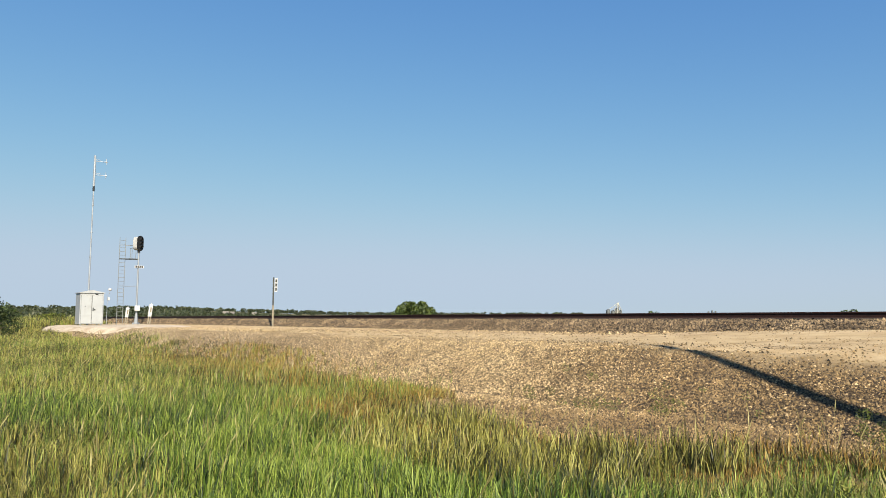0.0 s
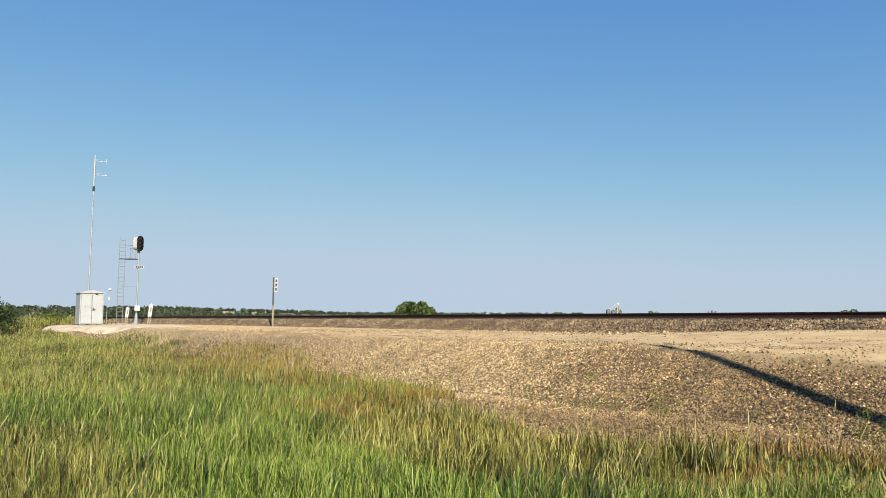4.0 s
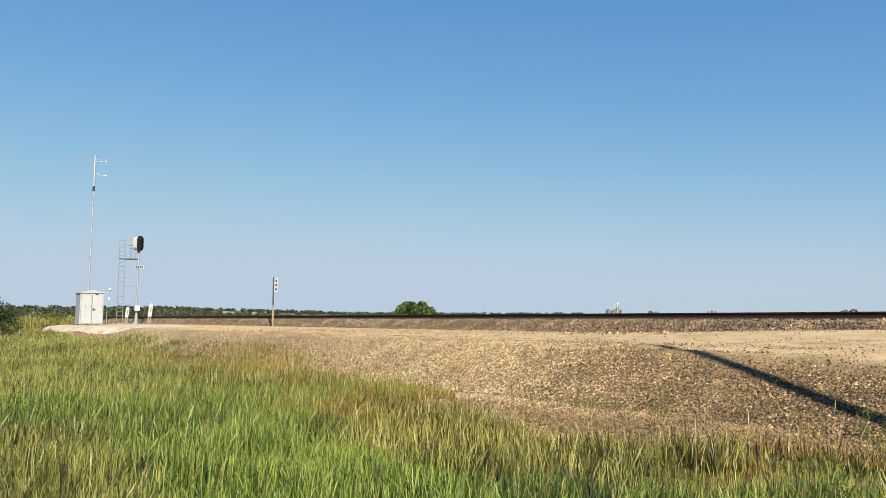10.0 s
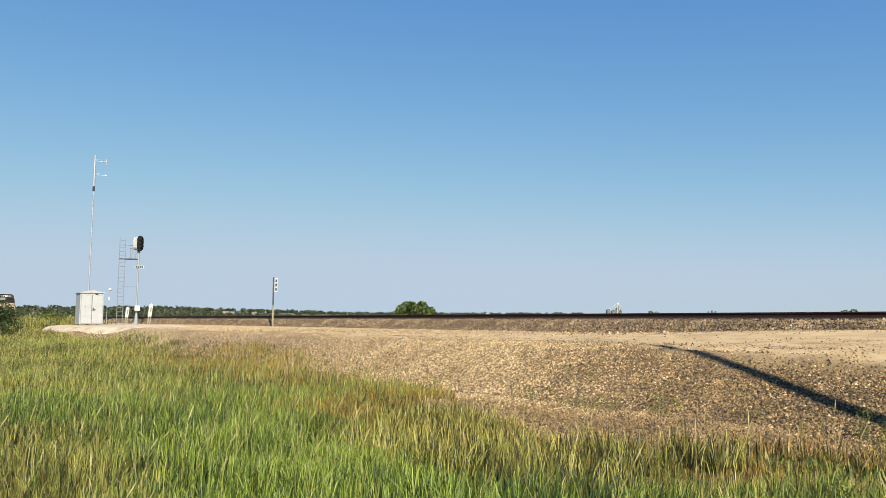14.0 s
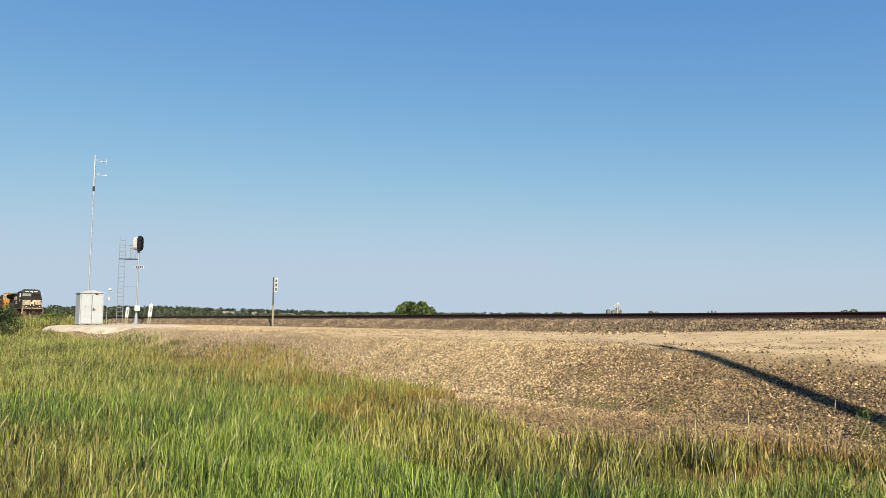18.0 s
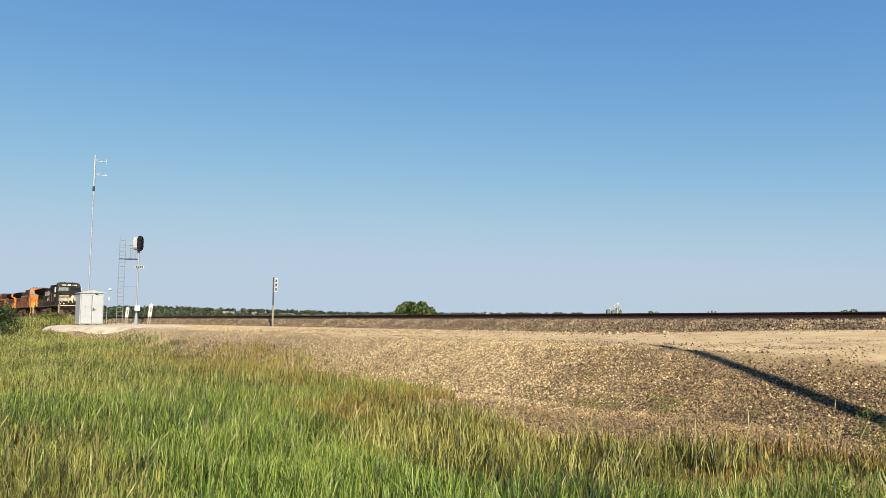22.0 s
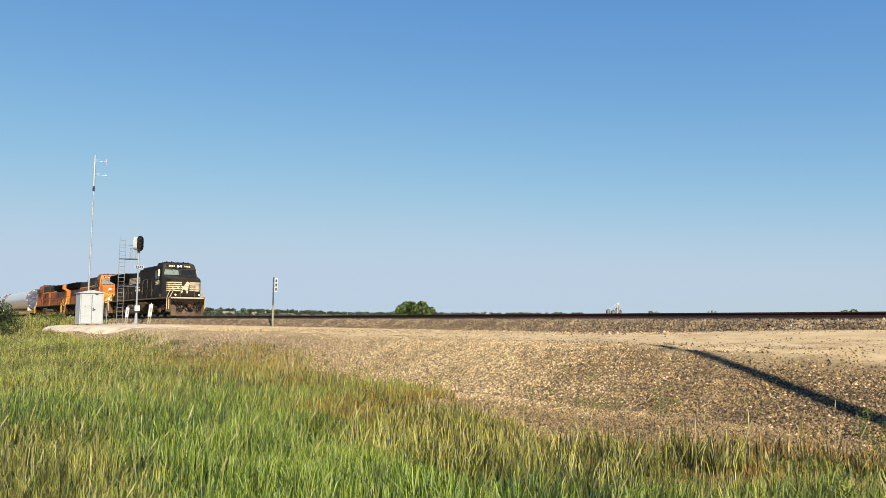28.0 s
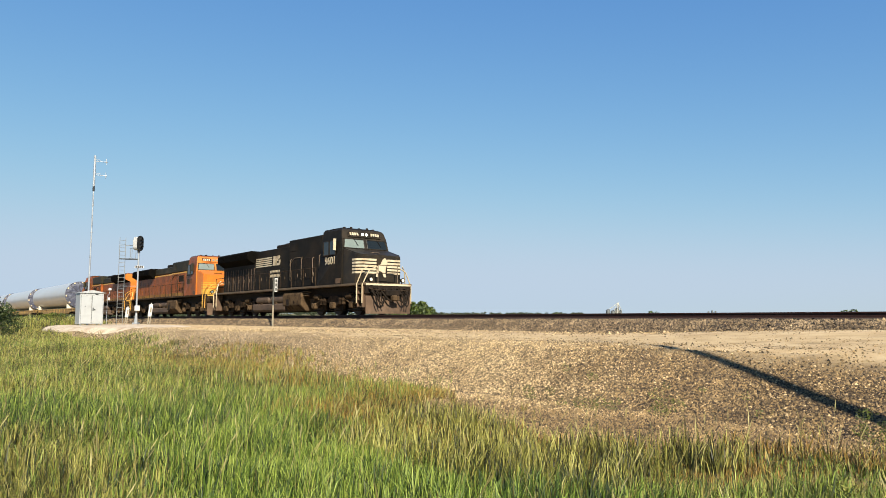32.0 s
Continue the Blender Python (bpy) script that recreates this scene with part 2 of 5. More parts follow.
# ---- track ----
M_RAIL = surface("rusty_rail", [(0.3, (0.022, 0.009, 0.007)), (0.6, (0.055, 0.019, 0.013)), (0.8, (0.085, 0.034, 0.022))], 14.0, 0.75, 0.3, 0.2)
M_RAILTOP = surface("worn_steel", [(0.3, (0.25, 0.24, 0.23)), (0.7, (0.4, 0.39, 0.38))], 20.0, 0.35, 1.0, 0.05)
M_TIE = surface("creosoted_timber", [(0.3, (0.035, 0.025, 0.02)), (0.6, (0.075, 0.055, 0.045)), (0.8, (0.12, 0.1, 0.08))], 9.0, 0.9, 0.0, 0.5)
# bed colour is kept dark in place of shaded gaps among the ballast
M_BALLAST = surface("broken_stone", [(0.25, (0.03, 0.02, 0.013)), (0.5, (0.08, 0.058, 0.04)), (0.75, (0.18, 0.14, 0.1))], 21.0, 0.95, 0.0, 0.9, 45.0, (0.11, 0.08, 0.062), 0.5, (0.45, 0.7), detail=2.0)

track = thing("railway_track", FRAME.copy(), "single railway track of rusty rails on timber ties", "railway track", kind="structure")
vs_bed = spaced(-400, -10, 90, 900, 0.5, 1.2)
us_bed = np.concatenate([np.linspace(-2.75, -1.72, 7), np.linspace(-1.4, 1.4, 8), np.linspace(1.72, 2.75, 5)])


def bed_height(du, v):
    return np.interp(np.abs(du), [1.6, 1.9, 2.75], [-0.24, -0.31, -0.82]) + 0.02 * wave(du * 5, v * 4) * (np.abs(du) > 1.5)


bed_v, bed_f = sheet(us_bed + TRACK_U, vs_bed, lambda u, v: bed_height(u - TRACK_U, v))
tagged(raw("ballast_bed", bed_v, bed_f, M_BALLAST, FRAME, True), "ridge of grey-brown crushed stone under the track", "ballast", kind="structure")

RAIL_FORM = [(-0.07, -0.172), (0.07, -0.172), (0.07, -0.16), (0.012, -0.14), (0.009, -0.05), (0.036, -0.038), (0.036, -0.006), (0.028, 0), (-0.028, 0), (-0.036, -0.006), (-0.036, -0.038), (-0.009, -0.05), (-0.012, -0.14), (-0.07, -0.16)]
for du in (-0.7535, 0.7535):
    bm = bmesh.new()
    prism(bm, [(a + TRACK_U + du, b) for a, b in RAIL_FORM], "y", -400, 900)
    for f in bm.faces:
        if f.normal.z > 0.95 and f.calc_center_median().z > -0.001:
            f.material_index = 1
    part("rail", bm, [M_RAIL, M_RAILTOP], track)
bm = bmesh.new()
box(bm, (-1.3, -0.11, -0.35), (1.3, 0.11, -0.172), 0.012)
tie_mesh = mesh_of(bm, "tie", M_TIE)
for i in range(150):
    tie = new("tie", tie_mesh)
    tie.parent = track
    tie.location = (TRACK_U + random.uniform(-0.03, 0.03), -4 + i * 0.5, random.uniform(-0.012, 0.0))
    tie.rotation_euler = (0, 0, random.uniform(-0.015, 0.015))

# ---- lineside equipment ----
M_CASE = surface("aluminium_case", [(0.3, (0.54, 0.6, 0.72)), (0.7, (0.62, 0.69, 0.82))], 1.2, 0.5, 0.25, 0.05, 30.0, (0.45, 0.48, 0.52), 1.0, (0.5, 0.75))
M_GALV = surface("galvanised_steel", [(0.3, (0.4, 0.46, 0.58)), (0.7, (0.52, 0.6, 0.76))], 12.0, 0.45, 0.35, 0.1)
M_SIGNBLACK = plain("matt_black_shield", (0.01, 0.01, 0.011), 0.7)
M_SILVER = surface("silver_signal_paint", [(0.3, (0.6, 0.63, 0.7)), (0.7, (0.76, 0.8, 0.9))], 6.0, 0.5, 0.1, 0.05)
M_SIGNWHITE = surface("white_sign_sheet", [(0.3, (0.7, 0.74, 0.86)), (0.7, (0.82, 0.87, 0.98))], 6.0, 0.5, 0.0, 0.05)
M_LADDER = surface("dull_ladder_steel", [(0.3, (0.24, 0.28, 0.33)), (0.7, (0.36, 0.4, 0.46))], 12.0, 0.5, 0.3, 0.1)
M_POSTGREY = surface("weathered_post", [(0.3, (0.3, 0.27, 0.22)), (0.7, (0.46, 0.42, 0.35))], 9.0, 0.8, 0.0, 0.3)
M_POSTDARK = surface("dark_painted_post", [(0.3, (0.05, 0.06, 0.065)), (0.7, (0.1, 0.11, 0.11))], 9.0, 0.7, 0.0, 0.2)
M_WOODPOLE = surface("creosoted_pole", [(0.3, (0.08, 0.055, 0.035)), (0.7, (0.17, 0.12, 0.08))], 7.0, 0.9, 0.0, 0.5)
M_PADDIRT = surface("pale_packed_dirt", [(0.25, (0.58, 0.5, 0.41)), (0.5, (0.73, 0.64, 0.55)), (0.75, (0.84, 0.76, 0.67))], 2.2, 0.95, 0.0, 0.3, 35.0, (0.4, 0.3, 0.19), 1.2, (0.5, 0.7))
M_REDLENS = plain("dark_signal_lens", (0.02, 0.018, 0.02), 0.1)


def pad_sheet():
    """The pale dirt pad under the equipment, draped over the land."""
    us, vs = np.linspace(7.6, 16.9, 70), np.linspace(40, 63, 110)
    verts, faces = sheet(us, vs, lambda u, v: land(u, v))
    u, v = verts[:, 0], verts[:, 1]
    edge = off_pad(u, v)
    verts[:, 2] += 0.05 * np.clip((1.0 - edge) / 0.2, -1, 1)
    keep = (edge[faces] < 1.12).all(1)
    return verts, faces[keep]


tagged(raw("dirt_pad", *pad_sheet(), M_PADDIRT, FRAME, True), "pale packed dirt pad round the signal equipment", "dirt pad", kind="structure")


def equipment_case():
    root = thing("equipment_case", at(10.87, 53.1, -0.66), "silver metal signal equipment case with closed doors on the dirt pad", "equipment case")
    W, D, H = 1.5, 1.35, 2.22
    bm = bmesh.new()
    box(bm, (0, 0, 0.1), (W, D, H), 0.015)
    part("body", bm, M_CASE, root)
    bm = bmesh.new()
    prism(bm, [(-0.06, H), (W + 0.06, H), (W + 0.06, H + 0.04), (W / 2, H + 0.22), (-0.06, H + 0.04)], "y", -0.07, D + 0.07)
    part("roof", bm, M_CASE, root)
    for x in (0.06, W - 0.16):
        for y in (0.05, D - 0.15):
            bm = bmesh.new()
            box(bm, (x, y, -0.12), (x + 0.1, y + 0.1, 0.12))
            part("foot", bm, M_GALV, root)
    for x0, x1, proud in ((0.07, 0.73, 0.018), (0.77, W - 0.07, 0.034)):
        bm = bmesh.new()
        box(bm, (x0, -proud, 0.16), (x1, 0.0, H - 0.14), 0.008)
        door = part("door", bm, M_CASE, root)
        for z in (0.5, 1.15, 1.8):
            bm = bmesh.new()
            rod(bm, (x0 if x0 < 0.5 else x1, -proud - 0.01, z), (x0 if x0 < 0.5 else x1, -proud - 0.01, z + 0.14), 0.02, sides=8)
            part("hinge", bm, M_GALV, door)
        bm = bmesh.new()
        for a, b in (((x0, 0.16), (x1, 0.16)), ((x0, H - 0.14), (x1, H - 0.14)), ((x0, 0.16), (x0, H - 0.14)), ((x1, 0.16), (x1, H - 0.14))):
            rod(bm, (a[0], -0.004, a[1]), (b[0], -0.004, b[1]), 0.012, sides=4)
        part("door_seal", bm, M_POSTDARK, door)
    bm = bmesh.new()
    box(bm, (0.8, -0.07, 1.0), (0.86, -0.03, 1.22), 0.01)
    rod(bm, (0.83, -0.07, 1.16), (0.83, -0.1, 1.02), 0.014, sides=7)
    box(bm, (0.9, -0.06, 1.04), (0.98, -0.035, 1.12), 0.008)
    part("latch", bm, M_SIGNBLACK, root)
    bm = bmesh.new()
    box(bm, (0.95, -0.045, H - 0.1), (1.12, -0.002, H - 0.04), 0.006)
    part("vent_hood", bm, M_SIGNBLACK, root)
    bm = bmesh.new()
    box(bm, (0.3, -0.022, 1.3), (0.36, -0.018, 1.34))
    part("small_label", bm, M_SIGNBLACK, root)
    return root


def antenna_mast():
    root = thing("antenna_mast", at(11.72, 54.75, -0.7), "tall slender galvanised radio mast with two short aerials", "antenna mast")
    bm = bmesh.new()
    rod(bm, (0, 0, -0.3), (0, 0, 4.9), 0.062, 0.056, sides=12)
    rod(bm, (0, 0, 4.9), (0, 0, 9.9), 0.05, 0.044, sides=12)
    part("pole", bm, M_GALV, root)
    for z in (1.2, 4.85, 6.6, 8.6):
        bm = bmesh.new()
        rod(bm, (0, 0, z), (0, 0, z + 0.1), 0.072, sides=12)
        part("coupling", bm, M_GALV, root)
    bm = bmesh.new()
    rod(bm, (0, 0, 9.65), (0, 0, 10.05), 0.075, sides=12)
    part("clamp_sleeve", bm, M_SIGNBLACK, root, "black clamp sleeve")
    bm = bmesh.new()
    rod(bm, (0, 0, 10.0), (0, 0, 12.25), 0.078, sides=12)
    part("aerial_tube", bm, M_GALV, root)
    for z in (11.85, 10.85):
        bm = bmesh.new()
        rod(bm, (0, 0, z), (0.72, -0.2, z - 0.02), 0.022, sides=8)
        rod(bm, (0, 0, z + 0.12), (0.4, -0.11, z + 0.1), 0.015, sides=6)
        arm = part("aerial_arm", bm, M_GALV, root)
        bm = bmesh.new()
        rod(bm, (0.72, -0.2, z - 0.22), (0.72, -0.2, z + 0.22), 0.02, sides=8)
        rod(bm, (0.66, -0.18, z - 0.02), (0.8, -0.22, z - 0.02), 0.045, sides=8)
        part("dipole", bm, M_GALV, arm)
    return root


def signal_mast():
    root = thing("railway_signal", at(16.8, 61.3, -0.62), "silver railway signal mast with black hooded head and ladder", "railway signal")
    bm = bmesh.new()
    rod(bm, (0, 0, 0.5), (0, 0, 6.2), 0.075, 0.065, sides=14)
    part("mast", bm, M_GALV, root)
    bm = bmesh.new()
    rod(bm, (0, 0, -0.2), (0, 0, 0.1), 0.32, 0.3, sides=4)
    rod(bm, (0, 0, 0.1), (0, 0, 0.9), 0.15, 0.085, sides=14)
    part("base_casting", bm, M_GALV, root)
    bm = bmesh.new()
    box(bm, (-0.2, -0.3, 1.05), (0.2, -0.08, 1.5), 0.03)
    part("junction_box", bm, M_SIGNWHITE, root)
    # head: shield and housing turned towards oncoming trains
    turn = Matrix.Translation((0.06, -0.1, 6.66)) @ Matrix.Rotation(radians(34), 4, "Z")
    bm = bmesh.new()
    outline = [(0.36 * math.cos(a), (0.28 if math.sin(a) > 0 else -0.28) + 0.36 * math.sin(a)) for a in np.linspace(0, 2 * math.pi, 36, endpoint=False)]
    prism(bm, outline, "y", -0.03, 0.03)
    bmesh.ops.transform(bm, matrix=turn, verts=bm.verts)
    part("shield", bm, M_SIGNBLACK, root, "black oval shield")
    bm = bmesh.new()
    prism(bm, [(x * 0.8, z * 0.88) for x, z in outline], "y", 0.03, 0.52, 0.04)
    bmesh.ops.transform(bm, matrix=turn, verts=bm.verts)
    part("housing", bm, M_SILVER, root, "silver lamp housing")
    for z in (0.32, 0.0, -0.32):
        bm = bmesh.new()
        for a in np.linspace(-0.35, math.pi + 0.35, 14):
            box(bm, (0.125, -0.22, -0.03), (0.14, -0.03, 0.03), m=Matrix.Translation((0, 0, z)) @ Matrix.Rotation(-a, 4, "Y"))
        bmesh.ops.transform(bm, matrix=turn, verts=bm.verts)
        hood = part("hood", bm, M_SIGNBLACK, root)
        bm = bmesh.new()
        rod(bm, (0, -0.06, z), (0, -0.03, z), 0.11, sides=16)
        bmesh.ops.transform(bm, matrix=turn, verts=bm.verts)
        part("lens", bm, M_REDLENS, hood)
    bm = bmesh.new()
    rod(bm, (0, 0, 5.9), (0, 0, 6.3), 0.12, 0.09, sides=12)
    box(bm, (-0.12, -0.12, 6.05), (0.12, 0.12, 6.2), 0.02)
    part("head_bracket", bm, M_SIGNBLACK, root)
    # number plate of the signal, as bars
    bm = bmesh.new()
    box(bm, (-0.3, -0.1, 4.6), (0.42, -0.08, 4.8))
    plate = part("plate", bm, M_SIGNWHITE, root)
    for k in range(4):
        bm = bmesh.new()
        box(bm, (-0.24 + k * 0.16, -0.106, 4.62), (-0.13 + k * 0.16, -0.1, 4.78))
        part("figure_bar", bm, M_SIGNBLACK, plate)
    # ladder stands apart from the mast
    lx, ly, top = -1.1, 0.72, 7.15
    for k, x in enumerate((-0.23, 0.23)):
        bm = bmesh.new()
        rod(bm, (lx + x, ly, -0.1), (lx + x, ly, top), 0.024, sides=8)
        part("ladder_rail", bm, M_LADDER, root)
    for k in range(22):
        bm = bmesh.new()
        rod(bm, (lx - 0.23, ly, 0.4 + k * 0.31), (lx + 0.23, ly, 0.4 + k * 0.31), 0.016, sides=6)
        part("rung", bm, M_LADDER, root)
    for z, r in ((5.35, 0.045), (3.1, 0.018), (6.5, 0.022)):
        bm = bmesh.new()
        rod(bm, (lx - 0.25, ly, z), (0, 0, z), r, sides=6)
        rod(bm, (lx + 0.23, ly, z), (0.05, 0.05, z), r, sides=6)
        part("brace", bm, M_POSTDARK if r > 0.03 else M_GALV, root)
    bm = bmesh.new()
    for k in range(5):
        a = k / 4
        box(bm, (-0.72 + a * 0.1, 0.12 + k * 0.1, 5.33), (0.12, 0.2 + k * 0.1, 5.39))
    part("platform", bm, M_POSTDARK, root)
    bm = bmesh.new()
    for x, y in ((-0.5, 0.12), (-0.2, 0.12), (-0.5, 0.6)):
        rod(bm, (x, y, 5.38), (x, y, 6.25), 0.02, sides=6)
    rod(bm, (-0.5, 0.12, 6.25), (0.0, 0.05, 6.25), 0.02, sides=6)
    rod(bm, (-0.5, 0.12, 5.85), (0.0, 0.05, 5.85), 0.014, sides=6)
    rod(bm, (-0.5, 0.12, 6.25), (-0.5, 0.6, 6.25), 0.02, sides=6)
    part("platform_railing", bm, M_LADDER, root)
    return root


def pedestal(u, v, z, high, turn):
    root = thing("cable_pedestal", at(u, v, z, turn) @ Matrix.Rotation(radians(6), 4, "Y"), "white cable terminal post on two legs beside the pad", "cable pedestal", "cable pedestals")
    bm = bmesh.new()
    box(bm, (-0.12, -0.06, high * 0.42), (0.12, 0.08, high), 0.025)
    part("terminal_box", bm, M_SIGNWHITE, root)
    for x in (-0.1, 0.04):
        bm = bmesh.new()
        box(bm, (x, -0.03, -0.15), (x + 0.07, 0.03, high * 0.44), 0.006)
        part("leg", bm, M_POSTGREY, root)
    bm = bmesh.new()
    box(bm, (-0.05, -0.075, high * 0.62), (0.05, -0.06, high * 0.86))
    part("small_label", bm, M_POSTGREY, root)
    rod_bm = bmesh.new()
    rod(rod_bm, (0, 0, high), (0, 0, high + 0.1), 0.025, sides=8)
    part("cap", rod_bm, M_SIGNWHITE, root)
    return root


def milepost():
    root = thing("milepost", at(18.4, 39.0, -0.65, 6), "slim metal milepost with a white upright sign", "milepost")
    bm = bmesh.new()
    box(bm, (-0.045, -0.03, -0.25), (0.045, 0.03, 1.25), 0.008)
    part("post", bm, M_POSTGREY, root)
    bm = bmesh.new()
    box(bm, (-0.04, -0.028, 1.25), (0.04, 0.028, 2.92), 0.008)
    part("upper_post", bm, M_POSTDARK, root)
    bm = bmesh.new()
    box(bm, (0.05, -0.05, 2.05), (0.24, -0.032, 2.88), 0.004)
    board = part("sign_board", bm, M_SIGNWHITE, root)
    for k in range(3):
        bm = bmesh.new()
        box(bm, (0.09, -0.056, 2.12 + k * 0.25), (0.2, -0.05, 2.3 + k * 0.25))
        part("figure_bar", bm, M_POSTDARK, board)
    return root


def lantern():
    root = thing("vent_stack", at(12.95, 54.6, -0.68), "white metal stand pipe with a round cap beside the equipment case", "stand pipe")
    bm = bmesh.new()
    pipe(bm, [(0, 0, -0.1), (0, 0, 2.1), (0.1, -0.05, 2.25), (0.13, -0.06, 2.45)], 0.018, 8)
    part("pipe", bm, M_GALV, root)
    bm = bmesh.new()
    bmesh.ops.create_uvsphere(bm, u_segments=14, v_segments=8, radius=0.125, matrix=Matrix.Translation((0.13, -0.06, 2.58)) @ Matrix.Diagonal((1, 1, 0.85, 1)))
    part("cap", bm, M_SIGNWHITE, root, smooth=True)
    bm = bmesh.new()
    box(bm, (0.02, -0.1, 1.8), (0.16, 0.02, 2.0), 0.02)
    part("box", bm, M_SIGNWHITE, root)
    return root


def utility_pole():
    """Stands off to the side behind the eye; its shadow crosses the gravel bank."""
    root = thing("utility_pole", at(7.75, -3.0, -1.85), "tall creosoted wooden utility pole standing in the grass", "utility pole")
    bm = bmesh.new()
    rod(bm, (0, 0, -0.4), (0, 0, 11.5), 0.13, 0.075, sides=16)
    part("pole", bm, M_WOODPOLE, root)
    return root


equipment_case(), antenna_mast(), signal_mast(), milepost(), lantern(), utility_pole()
pedestal(15.0, 51.7, -0.68, 1.5, 0)
pedestal(15.5, 59.4, -0.66, 1.35, 8)

# ---- far buildings ----
M_SILO = surface("pale_silo_steel", [(0.3, (0.55, 0.58, 0.6)), (0.7, (0.68, 0.7, 0.72))], 0.2, 0.5, 0.2, 0.0)
M_SILODARK = surface("grey_silo_steel", [(0.3, (0.14, 0.17, 0.21)), (0.7, (0.24, 0.28, 0.33))], 0.2, 0.6, 0.2, 0.0)
M_HOUSE = plain("white_house_wall", (0.75, 0.74, 0.7), 0.7)
M_ROOFGREY = plain("grey_house_roof", (0.3, 0.29, 0.28), 0.8)


def grain_elevator():
    x0, y0 = 424.0, 1750.0
    root = thing("grain_elevator", pose(x0, y0, 4), "distant pale grain elevator with steel silos and a leg tower", "grain elevator")
    for x, r, h, mat in ((-15, 5.0, 16, M_SILODARK), (-3, 5.5, 14, M_SILODARK), (7, 5.0, 20, M_SILO), (16, 3.5, 15, M_SILODARK)):
        bm = bmesh.new()
        rod(bm, (x, 0, -2), (x, 0, h), r, sides=24)
        rod(bm, (x, 0, h), (x, 0, h + 3.2), r, 0.6, sides=24)
        part("silo", bm, mat, root)
    bm = bmesh.new()
    box(bm, (6.0, -9, 29), (10.5, -5, 35), 0.3)
    rod(bm, (6.5, -7, 0), (6.5, -7, 35), 1.0, sides=8)
    rod(bm, (10, -7, 0), (10, -7, 35), 1.0, sides=8)
    part("leg_tower", bm, M_SILO, root)
    for a, b in (((8, -7, 34), (-14, -6, 18)), ((8, -7, 34), (17, -6, 17)), ((8, -7, 33), (-2, -6, 16))):
        bm = bmesh.new()
        rod(bm, a, b, 0.7, sides=8)
        part("spout", bm, M_SILO, root)


def farmhouse(x, y, z, w):
    root = thing("farmhouse", pose(x, y, z, 0, 0, 20), "tiny white farmhouse among distant trees", "house", "far houses")
    bm = bmesh.new()
    box(bm, (-w / 2, -3, -3), (w / 2, 3, 3))
    part("wall", bm, M_HOUSE, root)
    bm = bmesh.new()
    prism(bm, [(-3.4, 3), (3.4, 3), (0, 4.8)], "x", -w / 2 - 0.4, w / 2 + 0.4)
    part("roof", bm, M_ROOFGREY, root)


def far_bins():
    root = thing("storage_bins", pose(457, 1200, 0), "three slim pale storage bins far out on the plain", "storage bin")
    for x, h in ((-6, 11.5), (0.5, 13.0), (6, 12.0)):
        bm = bmesh.new()
        rod(bm, (x, 0, -3), (x, 0, h), 1.5, sides=16)
        rod(bm, (x, 0, h), (x, 0, h + 1.0), 1.5, 0.2, sides=16)
        part("bin", bm, M_SILODARK, root)


grain_elevator()
far_bins()

# ---- plants ----


def leaf_paint(name, lo, mid, hi, through_light=0.14, rough=0.6, patches=0.38):
    """Leaf colours that differ from blade to blade; light shines a little through them."""
    m = bpy.data.materials.new(name)
    m.use_nodes = True
    nt = m.node_tree
    bsdf = nt.nodes["Principled BSDF"]
    geo, ramp = nt.nodes.new("ShaderNodeNewGeometry"), nt.nodes.new("ShaderNodeValToRGB")
    ramp.color_ramp.elements.new(0.5)
    for e, (p, c) in zip(ramp.color_ramp.elements, ((0.27, lo), (0.6, mid), (0.97, hi))):
        e.position, e.color = p, muted(c)
    coord, big = nt.nodes.new("ShaderNodeTexCoord"), nt.nodes.new("ShaderNodeTexNoise")
    big.inputs["Scale"].default_value, big.inputs["Detail"].default_value = patches, 3.0
    nt.links.new(coord.outputs["Object"], big.inputs["Vector"])
    mix = nt.nodes.new("ShaderNodeMath")
    mix.operation = "MULTIPLY_ADD"
    nt.links.new(geo.outputs["Random Per Island"], mix.inputs[0])
    mix.inputs[1].default_value = 0.95
    shift = nt.nodes.new("ShaderNodeMapRange")
    shift.inputs["From Min"].default_value, shift.inputs["From Max"].default_value = 0.3, 0.7
    shift.inputs["To Min"].default_value, shift.inputs["To Max"].default_value = -0.1, 0.3
    nt.links.new(big.outputs["Fac"], shift.inputs["Value"])
    nt.links.new(shift.outputs["Result"], mix.inputs[2])
    nt.links.new(mix.outputs[0], ramp.inputs["Fac"])
    nt.links.new(ramp.outputs["Color"], bsdf.inputs["Base Color"])
    bsdf.inputs["Roughness"].default_value = rough
    glow = nt.nodes.new("ShaderNodeBsdfTranslucent")
    nt.links.new(ramp.outputs["Color"], glow.inputs["Color"])
    both = nt.nodes.new("ShaderNodeMixShader")
    both.inputs[0].default_value = through_light
    nt.links.new(bsdf.outputs[0], both.inputs[1])
    nt.links.new(glow.outputs[0], both.inputs[2])
    nt.links.new(both.outputs[0], nt.nodes["Material Output"].inputs["Surface"])
    return m


